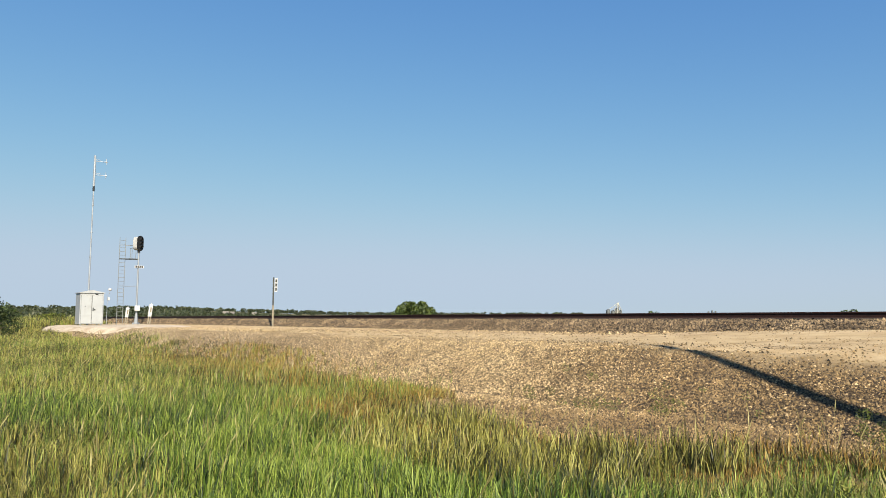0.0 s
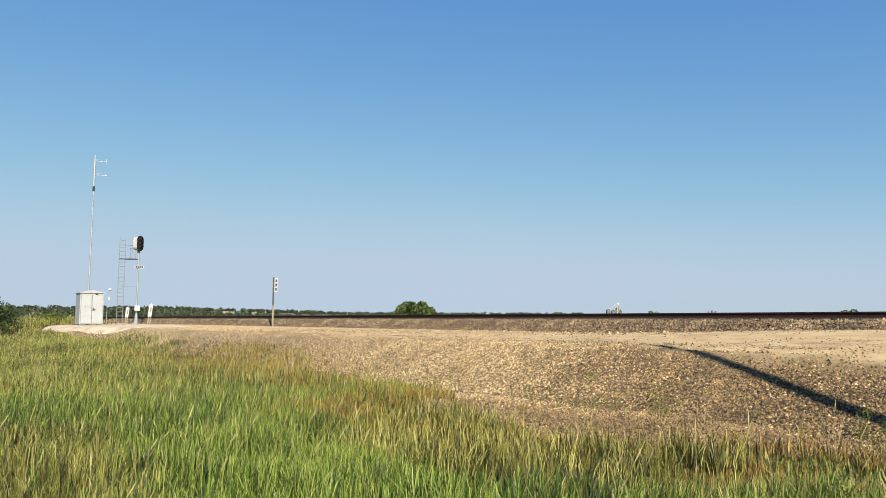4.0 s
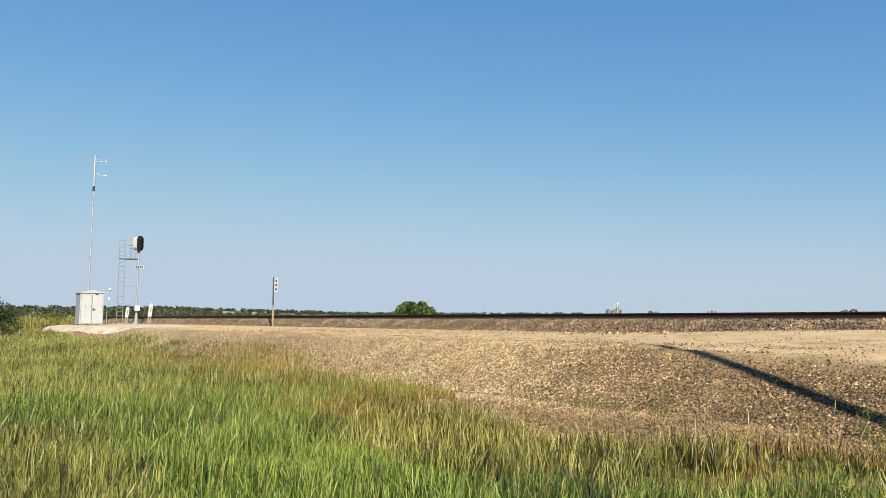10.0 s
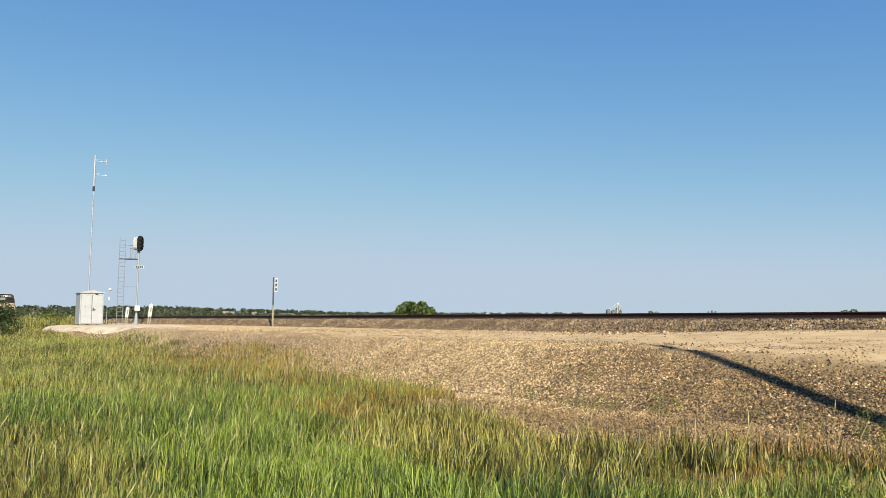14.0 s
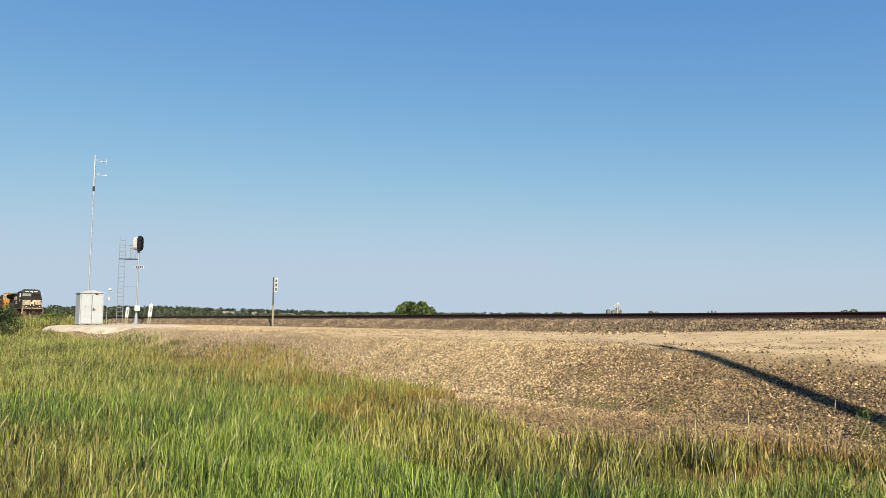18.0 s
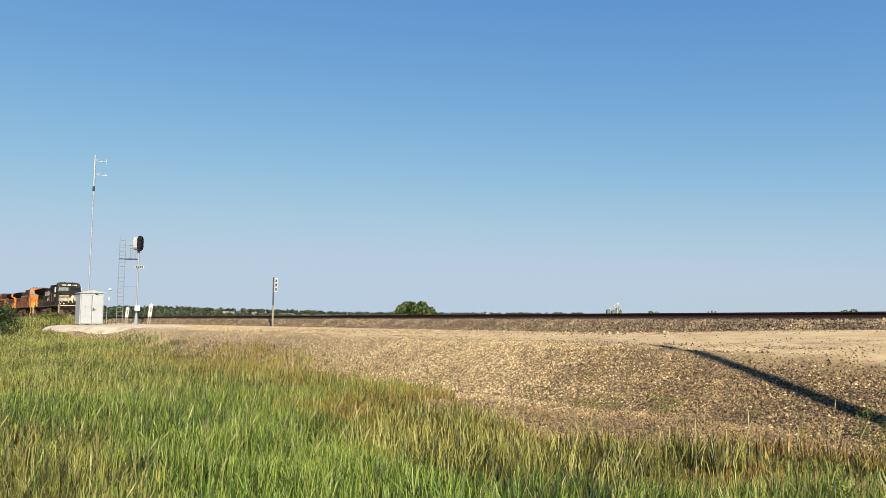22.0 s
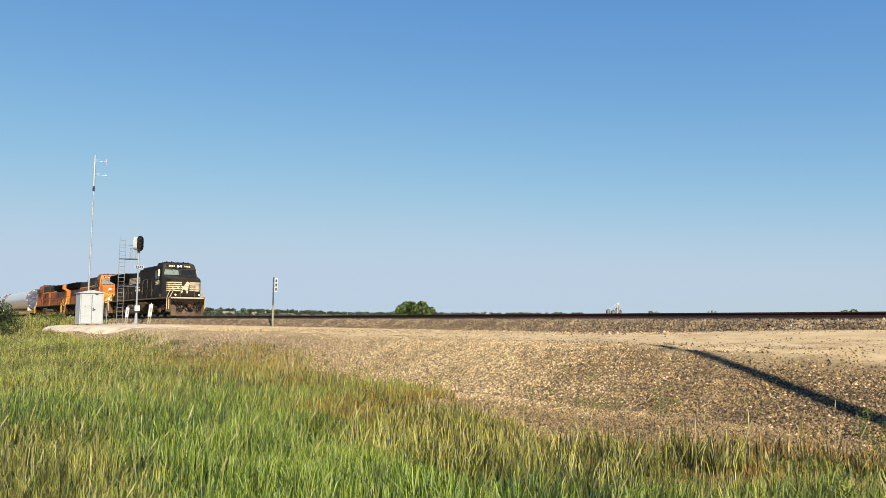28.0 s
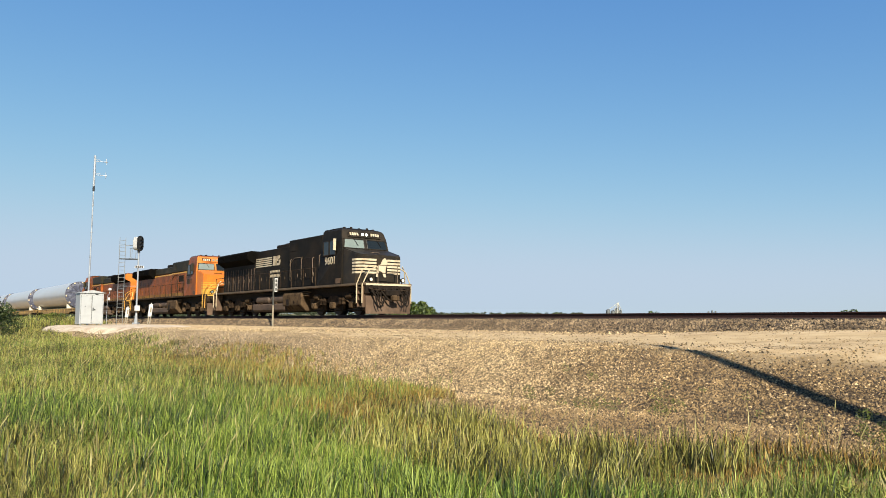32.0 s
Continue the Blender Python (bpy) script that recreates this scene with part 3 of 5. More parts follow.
M_GRASS = leaf_paint("green_grass", (0.009, 0.03, 0.002), (0.115, 0.22, 0.017), (0.43, 0.56, 0.11))
M_OLIVE = leaf_paint("olive_grass", (0.022, 0.028, 0.004), (0.24, 0.245, 0.036), (0.6, 0.6, 0.18))
M_STRAW = leaf_paint("straw_grass", (0.19, 0.165, 0.05), (0.36, 0.32, 0.11), (0.57, 0.53, 0.25))
M_RUST = leaf_paint("rusty_dry_grass", (0.08, 0.046, 0.007), (0.38, 0.22, 0.036), (0.64, 0.44, 0.12))
M_WEED = leaf_paint("dark_green_weeds", (0.045, 0.07, 0.008), (0.12, 0.165, 0.02), (0.24, 0.29, 0.045))
M_CROWN = leaf_paint("dark_tree_leaves", (0.035, 0.065, 0.012), (0.08, 0.135, 0.022), (0.15, 0.21, 0.04))
M_BUSH = leaf_paint("dark_bush_leaves", (0.016, 0.035, 0.006), (0.042, 0.08, 0.013), (0.1, 0.15, 0.028))
# distance haze is put into these leaf colours, kept close in tone
M_FARLEAF = leaf_paint("hazy_far_leaves", (0.034, 0.054, 0.022), (0.052, 0.078, 0.032), (0.092, 0.112, 0.048), patches=0.018)
M_BARK = surface("grey_bark", [(0.3, (0.08, 0.06, 0.045)), (0.7, (0.17, 0.14, 0.11))], 9.0, 0.95, 0.0, 0.5)
rng = np.random.default_rng(7)


def blades(name, u, v, h, w, lean, material, label, sink=0.03, droop=0.45):
    """Bent blades: a foot, two bends and a tip each."""
    n = len(u)
    z = land(u, v) - sink
    a = rng.uniform(0, 2 * math.pi, n)
    side = np.stack([np.cos(a), np.sin(a), np.zeros(n)], 1)
    b = rng.uniform(0, 2 * math.pi, n)
    push = np.stack([np.cos(b) * lean + 0.03 * h, np.sin(b) * lean - 0.02 * h, np.zeros(n)], 1)
    foot = np.stack([u, v, z], 1)
    up = np.array([0, 0, 1.0])
    arch = lean / np.maximum(h, 0.01)
    bend = foot + up * (h * 0.45)[:, None] + push * 0.16
    crook = foot + up * (h * (0.8 - 0.12 * arch ** 2))[:, None] + push * 0.5
    tip = foot + up * (h * (1 - droop * arch ** 1.6))[:, None] + push
    hw = (w / 2)[:, None]
    verts = np.stack([foot - side * hw, foot + side * hw, bend + side * hw * 0.95, bend - side * hw * 0.95,
                      crook + side * hw * 0.65, crook - side * hw * 0.65, tip], 1).reshape(-1, 3)
    i = np.arange(n)[:, None] * 7
    faces = np.concatenate([i + [0, 1, 2], i + [0, 2, 3], i + [3, 2, 4], i + [3, 4, 5], i + [5, 4, 6]], 1).reshape(-1, 3)
    ob = raw(name, verts, faces, material, FRAME)
    return tagged(ob, label, "grass", kind="stuff")


def scattered(n, u0, u1, v0, v1):
    return rng.uniform(u0, u1, n), rng.uniform(v0, v1, n)


def grass_edge(v):
    """Where the grass gives way to the stone of the bank."""
    return 7.35 + 0.12 * np.sin(v * 1.7) + 0.15 * np.sin(v * 0.31 + 2) + 1.3 * ease(v, 5.6, 3.6) + 1.95 * ease(v, 9.6, 12.4) + 1.05 * ease(v, 13.5, 22) + 6.0 * ease(v, 62, 68)


def in_sight(u, v):
    x, y = u * LAT.x + v * ALONG.x, u * LAT.y + v * ALONG.y
    return (y > 3.2) & (np.abs(x) < 0.70 * y + 1.5)


def patch(u, v):
    """How dry the sward is, 0 to 1, and how rusty."""
    n = wave(u * 0.9 + 3, v * 0.7) * 0.5 + 0.25 * wave(u * 2.7, v * 2.3)
    rust = np.clip(1.5 - np.abs(u - grass_edge(v) + 0.9) / (1.3 + 0.9 * ease(v, 11, 16)), 0, 1) * ease(v, 3.2, 5) * (1 - ease(v, 24, 36))
    rust = np.maximum(rust, np.clip(1.3 - ((u - 6.9) / 1.2) ** 2 - ((v - 4.2) / 1.7) ** 2, 0, 1))
    rust = np.maximum(rust, 0.7 * np.clip(1.2 - ((u - 8.0) / 0.9) ** 2 - ((v - 8.0) / 2.2) ** 2, 0, 1))
    dry = np.clip(0.32 + 0.45 * n + 0.95 * np.clip(1.3 - ((u - 1.0) / 1.5) ** 2 - ((v - 7.8) / 2.7) ** 2, 0, 1) + 0.5 * ease(v, 11, 18) + 0.3 * ease(v, 36, 50) + 0.3 * np.clip(1.5 - ((u - 6.3) / 1.5) ** 2 - ((v - 4.2) / 2.6) ** 2, 0, 1) - 0.4 * np.clip(1.5 - ((u - 3.6) / 2.0) ** 2 - ((v - 6.8) / 4.2) ** 2, 0, 1) - 0.7 * np.clip(1.4 - ((u - 1.9) / 1.3) ** 2 - ((v - 13.0) / 2.2) ** 2, 0, 1), 0, 1)
    return dry, rust


def sward(n, u0, u1, v0, v1, wide, high):
    u, v = scattered(n, u0, u1, v0, v1)
    ok = in_sight(u, v) & (u < grass_edge(v) + rng.normal(0, 0.28, n)) & (off_pad(u, v) > 1.04 + 0.3 * ease(v, 50, 42))
    gap = wave(u * 4.3, v * 3.7 + 1) + 0.6 * wave(u * 9.1 + 2, v * 8.3)
    ok &= (gap > -0.3 - 0.3 * ease(u, 3.5, 5.5)) | (rng.uniform(0, 1, n) < 0.15)
    u, v = u[ok], v[ok]
    dry, rust = patch(u, v)
    least = 0.15 + 0.37 * ease(v, 9.5, 12)
    near_bank = np.clip(least + (grass_edge(v) - u) / (2.6 + 3.4 * ease(v, 9.5, 5.5) * ease(v, 2.2, 4.2)), least, 1)
    pick = rng.uniform(0, 1, len(u))
    kinds = np.where(pick < rust * (0.72 - 0.25 * ease(v, 9, 12)), 3, np.where(rng.uniform(0, 1, len(u)) < dry * 0.66, 1, np.where(rng.uniform(0, 1, len(u)) < 0.03 + 0.5 * dry ** 2, 2, 0)))
    tuft = 0.8 + 0.45 * wave(u * 3.1 + 1, v * 2.7) * wave(u * 1.3, v * 1.9 + 2) + 0.18 * wave(u * 7, v * 6.1)
    for k, (name, mat, tall, label) in enumerate((("green_grass", M_GRASS, 1.0, "long green prairie grass blades"), ("olive_grass", M_OLIVE, 0.95, "olive prairie grass turning dry"),
                                                  ("straw_grass", M_STRAW, 1.0, "dry straw-coloured grass stalks"), ("rusty_grass", M_RUST, 0.95, "rusty brown dry grass along the bank"))):
        s = kinds == k
        if s.sum() < 10:
            continue
        h = high * tall * near_bank[s] * np.clip(tuft[s], 0.45, 1.4) * rng.uniform(0.55, 1.25, s.sum())
        w = wide * rng.uniform(0.6, 1.3, s.sum()) * (0.5 if k == 2 else 0.8 if k == 3 else 1.0)
        blades(name, u[s], v[s], h, w, h * np.where(rng.uniform(0, 1, s.sum()) < 0.72, rng.uniform(0.03, 0.35, s.sum()), rng.uniform(0.35, 1.0, s.sum())), mat, label)


sward(340000, -3.0, 10.5, 0.5, 12.0, 0.0095, 0.52)
sward(190000, -4.0, 10.5, 12.0, 26.0, 0.0115, 0.47)
sward(130000, -3.0, 11.0, 26.0, 56.0, 0.0145, 0.38)
sward(46000, 3.0, 17.0, 56.0, 92.0, 0.026, 0.85)


def wayside(n, u0, u1, v0, v1):
    """The same meadow goes on behind and beside the eye."""
    u, v = scattered(n, u0, u1, v0, v1)
    ok = ~in_sight(u, v) & (u < grass_edge(v)) & (np.hypot(u, v) > 0.5)
    u, v = u[ok], v[ok]
    h = 0.45 * rng.uniform(0.5, 1.3, len(u)) * np.clip(np.hypot(u, v) / 2.0, 0.3, 1)
    blades("green_grass", u, v, h, rng.uniform(0.03, 0.055, len(u)), h * rng.uniform(0.1, 0.7, len(u)), M_GRASS, "long green prairie grass blades")


wayside(42000, -8.0, 8.0, -8.0, 8.0)
wayside(24000, -18.0, 9.6, -18.0, 40.0)


def tawny_tufts(n, u0, u1, v0, v1):
    """Paler tufts thicken the sward towards the foot of the bank."""
    u, v = scattered(n, u0, u1, v0, v1)
    ok = in_sight(u, v) & (u < grass_edge(v) - 0.15) & (wave(u * 2.9, v * 2.3) + 0.5 * wave(u * 7, v * 6) > -0.3)
    u, v = u[ok], v[ok]
    h = 0.42 * rng.uniform(0.5, 1.25, len(u))
    blades("olive_grass", u, v, h, rng.uniform(0.008, 0.015, len(u)), h * rng.uniform(0.05, 0.45, len(u)), M_OLIVE, "olive prairie grass turning dry")


tawny_tufts(16000, 4.4, 9.2, 4.0, 9.0)


def toe_tufts(n, u0, u1, v0, v1, material, name, label):
    """Short dry tufts that straggle up the stone at the foot of the bank."""
    u, v = scattered(n, u0, u1, v0, v1)
    past = u - grass_edge(v)
    ok = in_sight(u, v) & (past > -0.6) & (wave(u * 2.3 + 1, v * 1.9) + 0.6 * wave(u * 6, v * 5.3) > -0.05 + 0.75 * past)
    u, v = u[ok], v[ok]
    h = rng.uniform(0.1, 0.3, len(u))
    blades(name, u, v, h, rng.uniform(0.005, 0.011, len(u)), h * rng.uniform(0.1, 0.9, len(u)), material, label)


toe_tufts(16000, 6.5, 9.4, 2.6, 12.0, M_RUST, "rusty_grass", "rusty brown dry grass along the bank")
toe_tufts(9000, 6.5, 9.2, 2.6, 12.0, M_OLIVE, "olive_grass", "olive prairie grass turning dry")


def seed_heads(n, u0, u1, v0, v1, size):
    """Thin stalks that end in a slim seed head."""
    u, v = scattered(n, u0, u1, v0, v1)
    ok = in_sight(u, v) & (u < grass_edge(v) - 0.3)
    u, v = u[ok], v[ok]
    n = len(u)
    h = rng.uniform(0.5, 0.85, n)
    foot = np.stack([u, v, land(u, v)], 1)
    b = rng.uniform(0, 2 * math.pi, n)
    push = np.stack([np.cos(b) * 0.1 + 0.06, np.sin(b) * 0.1, np.zeros(n)], 1)
    neck = foot + np.stack([np.zeros(n), np.zeros(n), h * 0.78], 1) + push * 0.6
    tip = foot + np.stack([np.zeros(n), np.zeros(n), h], 1) + push * 1.3
    mid = (neck + tip) / 2
    a = rng.uniform(0, math.pi, n)
    side = np.stack([np.cos(a), np.sin(a), np.zeros(n)], 1)
    thin, fat = side * size * 0.22, side * size
    verts = np.stack([foot - thin, foot + thin, neck + thin, neck - thin, mid + fat, mid - fat, tip], 1).reshape(-1, 3)
    i = np.arange(n)[:, None] * 7
    faces = np.concatenate([i + [0, 1, 2], i + [0, 2, 3], i + [3, 2, 4], i + [3, 4, 5], i + [5, 4, 6]], 1).reshape(-1, 3)
    tagged(raw("seed_stalks", verts, faces, M_STRAW, FRAME), "pale grass seed heads on thin stalks", "grass", kind="stuff")


seed_heads(1500, -3, 9.0, 1, 14, 0.0055)
seed_heads(1500, -3, 9.0, 14, 40, 0.008)


def leaf_cloud(centres, radii, count, size, flat=0.8):
    """Leaf-sized triangles filling lumps about the given centres."""
    centres, radii = np.asarray(centres, float), np.asarray(radii, float)
    pick = rng.choice(len(centres), count, p=radii ** 2 / (radii ** 2).sum())
    d = rng.normal(0, 1, (count, 3))
    d /= np.linalg.norm(d, axis=1)[:, None]
    p = centres[pick] + d * (radii[pick] * rng.uniform(0.45, 1.05, count) ** 0.6)[:, None] * np.array([1, 1, flat])
    e1, e2 = rng.normal(0, 1, (count, 3)), rng.normal(0, 1, (count, 3))
    e1 /= np.linalg.norm(e1, axis=1)[:, None]
    e2 = np.cross(e1, e2)
    e2 /= np.linalg.norm(e2, axis=1)[:, None]
    s = size * rng.uniform(0.6, 1.3, count)[:, None]
    verts = np.stack([p - e1 * s, p + e2 * s * 0.5, p + e1 * s, p - e2 * s * 0.5], 1).reshape(-1, 3)
    return verts, np.arange(count * 4).reshape(-1, 4)


def tree(name, m, label, high, wide, leaves, leaf, seed, material, stem=0.22, kind_word="tree", lumps=26, low_at=0.25):
    """A tapered trunk that forks into limbs, under a crown of leafy lumps with gaps."""
    rs = np.random.default_rng(seed)
    root = thing(name, m, label, kind_word)
    bm = bmesh.new()
    fork = high * stem
    rod(bm, (0, 0, -0.4), (0.05 * wide, 0, fork), 0.045 * wide, 0.032 * wide, sides=10)
    centres, radii = [], []
    for k in range(lumps):
        a, q = rs.uniform(0, 2 * math.pi), math.sqrt(rs.uniform(0, 1))
        top = high * (low_at + (0.9 - low_at) * rs.uniform(0.15, 1) * math.sqrt(max(0, 1 - (q * 0.92) ** 2)))
        c = (q * wide * 0.5 * math.cos(a), q * wide * 0.5 * math.sin(a), top)
        centres.append(c)
        radii.append(wide * rs.uniform(0.1, 0.19))
        if k % 3 == 0:
            joint = (c[0] * 0.4, c[1] * 0.4, fork + (c[2] - fork) * 0.5)
            rod(bm, (0.04 * wide, 0, fork * 0.95), joint, 0.022 * wide, 0.014 * wide, sides=7)
            rod(bm, joint, c, 0.014 * wide, 0.004 * wide, sides=6)
    part("trunk", bm, M_BARK, root)
    verts, faces = leaf_cloud(centres, radii, leaves, leaf)
    crown = raw("crown", verts, faces, material)
    crown.parent = root
    return root


def world_land(x, y):
    return float(land(x * LAT.x + y * LAT.y, x * ALONG.x + y * ALONG.y))


def stand(x, y, turn=0.0):
    return pose(x, y, world_land(x, y), 0, 0, turn)


# the round tree beyond the track, and the bush beside the pad
tree("round_tree", stand(-8.3, 205), "broad round leafy tree standing alone beyond the track", 7.9, 10.6, 9000, 0.34, 3, M_CROWN, 0.2, lumps=34, low_at=0.1)
tree("bush", stand(-27.5, 42.0), "dark green leafy bush at the edge of the grass", 3.0, 3.6, 9000, 0.06, 5, M_BUSH, 0.12, "bush", 30, 0.15)
tree("bush", stand(-30.0, 45.5), "dark green leafy bush at the edge of the grass", 2.2, 3.6, 6000, 0.06, 6, M_BUSH, 0.12, "bush", 26, 0.15)
tree("bush", stand(-33.6, 60.5), "low olive shrub in the tall grass behind the pad", 1.3, 2.0, 2500, 0.07, 9, M_WEED, 0.12, "bush", 16, 0.15)
tree("small_tree", stand(-27, 225), "sparse small tree with bare twigs beyond the track", 5.2, 4.5, 500, 0.22, 8, M_FARLEAF, 0.3, lumps=18)
for k, (px, y, high, wide) in enumerate(((1158, 620, 12.5, 15), (1497, 430, 9.0, 17.0), (1040, 900, 11, 9), (985, 800, 12.5, 14))):
    x = (px - 784) / 1245 * y
    tree("far_tree", stand(x, y), "dark distant tree on the plain", high, wide, 700, 0.7, 20 + k, M_CROWN, lumps=16)


def far_woods():
    """Low woods on the hills: uncountable crowns."""
    verts, faces, base = [], [], 0
    for y0, y1, n in ((420, 560, 300), (560, 760, 760), (760, 1100, 1300), (1200, 1700, 800)):
        y = rng.uniform(y0, y1, n)
        x = y * rng.uniform(-0.78, -0.08 if y0 < 1200 else 0.2, n)
        for cx, cy in zip(x, y):
            g = world_land(cx, cy)
            h, w = (rng.uniform(1.6, 4.2) if y0 < 1200 else rng.uniform(5, 9)), rng.uniform(7, 13)
            c = [(cx + rng.uniform(-0.4, 0.4) * w, cy + rng.uniform(-0.4, 0.4) * w, g + h * rng.uniform(0.2, 0.8)) for _ in range(6)]
            vv, ff = leaf_cloud(c, np.full(6, w * 0.27), 46, 0.75 + y0 / 1100, 0.5)
            verts.append(vv)
            faces.append(ff + base)
            base += len(vv)
    tagged(raw("far_woods", np.concatenate(verts), np.concatenate(faces), M_FARLEAF), "hazy green woods on the low hills", "woods", kind="stuff")


far_woods()
for x, y, w in ((-197, 640, 4.5), (-191, 640, 3.0), (-187, 700, 3.6)):
    farmhouse(x, y, world_land(x, y) + 0.4, w)


def weeds(name, spots, count, leaf, label):
    """Low leafy weeds in clumps."""
    c = [(u, v, float(land(u, v)) + h) for u, v, h, r in spots]
    verts, faces = leaf_cloud(c, [r for u, v, h, r in spots], count, leaf, 0.9)
    tagged(raw(name, verts, faces, M_WEED, FRAME), label, "weeds", kind="stuff")


clumps = [(rng.uniform(5.4, 6.6), rng.uniform(2.0, 2.9), rng.uniform(0.1, 0.32), rng.uniform(0.08, 0.17)) for _ in range(18)]
weeds("leafy_weeds", clumps, 3000, 0.02, "dark green leafy weeds among the grass")
sprigs = [(rng.uniform(8.8, 10.2), rng.uniform(3.0, 9.0), rng.uniform(0.04, 0.22), rng.uniform(0.05, 0.13)) for _ in range(34)]
sprigs += [(rng.uniform(8.9, 9.6), rng.uniform(2.7, 3.5), rng.uniform(0.08, 0.4), rng.uniform(0.05, 0.1)) for _ in range(22)]
weeds("bank_weeds", sprigs, 3200, 0.014, "grey-green weeds sprouting in the gravel")

# ---- loose stone ----
M_STONE = surface("loose_stone", [(0.25, (0.33, 0.243, 0.134)), (0.5, (0.57, 0.436, 0.257)), (0.75, (0.72, 0.57, 0.36))], 1.1, 0.95, 0.0, 0.5, 60.0, each=0.8)
M_PALESTONE = surface("pale_grey_tan_stone", [(0.25, (0.31, 0.24, 0.155)), (0.5, (0.52, 0.415, 0.29)), (0.75, (0.66, 0.55, 0.41))], 0.7, 0.95, 0.0, 0.5, 60.0, each=0.5)
M_TRACKSTONE = surface("grey_track_stone", [(0.25, (0.1, 0.07, 0.042)), (0.5, (0.23, 0.17, 0.105)), (0.75, (0.4, 0.305, 0.2))], 1.1, 0.95, 0.0, 0.5, 60.0, each=0.9)
M_BROWNSTONE = surface("brown_loose_stone", [(0.25, (0.11, 0.073, 0.034)), (0.5, (0.245, 0.17, 0.083)), (0.75, (0.43, 0.31, 0.16))], 1.1, 0.95, 0.0, 0.5, 60.0, each=0.95)
RING = np.array([(math.cos(a), math.sin(a), 0) for a in np.arange(5) * math.tau / 5] + [(0, 0, 1)])
RING_F = np.array([(k, (k + 1) % 5, 5) for k in range(5)])


def stones(name, u, v, z, size, material, label):
    """Broken stones bedded in the ground: angular lumps, each with its own proportions and turn."""
    n = len(u)
    p = RING[None] * rng.uniform(0.65, 1.2, (n, 6, 1)) + rng.normal(0, 0.17, (n, 6, 3))
    p[:, 5, :2] += rng.normal(0, 0.3, (n, 2))
    p *= np.stack([rng.uniform(0.7, 1.3, n), rng.uniform(0.7, 1.3, n), rng.uniform(0.8, 1.4, n)], 1)[:, None]
    a = rng.uniform(0, 2 * math.pi, n)
    c, s = np.cos(a)[:, None], np.sin(a)[:, None]
    x, y = p[..., 0] * c - p[..., 1] * s, p[..., 0] * s + p[..., 1] * c
    out = np.stack([x, y, p[..., 2]], -1) * size[:, None, None] + np.stack([u, v, z], 1)[:, None]
    faces = (np.arange(n)[:, None, None] * 6 + RING_F[None]).reshape(-1, 3)
    return tagged(raw(name, out.reshape(-1, 3), faces, material, FRAME), label, "gravel", kind="stuff")


def strew(name, n, u0, u1, v0, v1, lo, hi, material, label, height, keep=None):
    u, v = scattered(n, u0, u1, v0, v1)
    ok = in_sight(u, v)
    if keep is not None:
        ok &= keep(u, v)
    u, v = u[ok], v[ok]
    size = rng.uniform(lo, hi, len(u)) * rng.uniform(0.6, 1.3, len(u))
    stones(name, u, v, height(u, v) - size * 0.1, size, material, label)


def bed_at(u, v):
    return bed_height(u - TRACK_U, v)


def clear_of_pad(u, v):
    return off_pad(u, v) > 1


def tan_part(u, v):
    return (u < 11.35 + rng.normal(0, 0.22, len(u))) & (rng.uniform(0, 1, len(u)) < (0.12 + 0.88 * ease(v + 0.7 * wave(u, v), 6.0, 11.0)) * (1 - ease(v, 12, 24)) * (1 - 0.85 * ease(u, 9.3, 8.3) * ease(v, 11.5, 10)))


def brown_part(u, v):
    return (u < 11.35 + rng.normal(0, 0.22, len(u))) & (rng.uniform(0, 1, len(u)) > (0.12 + 0.88 * ease(v + 0.7 * wave(u, v), 6.0, 11.0)) * (1 - 0.7 * ease(u, 9.3, 8.3)))


strew("bank_gravel", 200000, 7.0, 11.9, 1.0, 24.0, 0.010, 0.023, M_STONE, "coarse tan stone on the railway bank", land, tan_part)
strew("brown_bank_gravel", 122000, 6.6, 12.0, 0.5, 11.0, 0.010, 0.023, M_BROWNSTONE, "coarse brown stone on the railway bank", land, brown_part)
strew("bank_gravel", 62000, 8.8, 11.6, 10.0, 48.0, 0.012, 0.027, M_PALESTONE, "pale grey-tan stone on the railway bank", land, lambda u, v: clear_of_pad(u, v) & (rng.uniform(0, 1, len(u)) < ease(v, 11, 23)))
strew("brown_bank_gravel", 16000, 8.8, 11.6, 14.0, 48.0, 0.012, 0.028, M_BROWNSTONE, "coarse brown stone on the railway bank", land, clear_of_pad)
strew("road_gravel", 10000, 11.2, 18.6, 11.0, 60.0, 0.015, 0.04, M_STONE, "loose stones scattered over the dirt road", land, lambda u, v: clear_of_pad(u, v) & (rng.uniform(0, 1, len(u)) < 0.2 + 0.8 * (wave(u * 1.1, v * 0.35) > 0.15)))
strew("road_gravel", 46000, 11.2, 18.6, 1.5, 30.0, 0.008, 0.022, M_BROWNSTONE, "small brown stones scattered over the dirt road", land, lambda u, v: rng.uniform(0, 1, len(u)) < (0.25 + 0.5 * ease(u, 13.5, 11.5) + 0.4 * ease(u, 17, 18.5)) * (0.25 + 0.75 * (wave(u * 1.7, v * 0.6) > -0.1)))
strew("ballast_stones", 30000, 18.3, 19.7, 3.0, 30.0, 0.022, 0.045, M_TRACKSTONE, "grey-brown crushed stone beside the rails", bed_at)
strew("ballast_stones", 20000, 18.3, 19.7, 30.0, 80.0, 0.03, 0.055, M_TRACKSTONE, "grey-brown crushed stone beside the rails", bed_at)

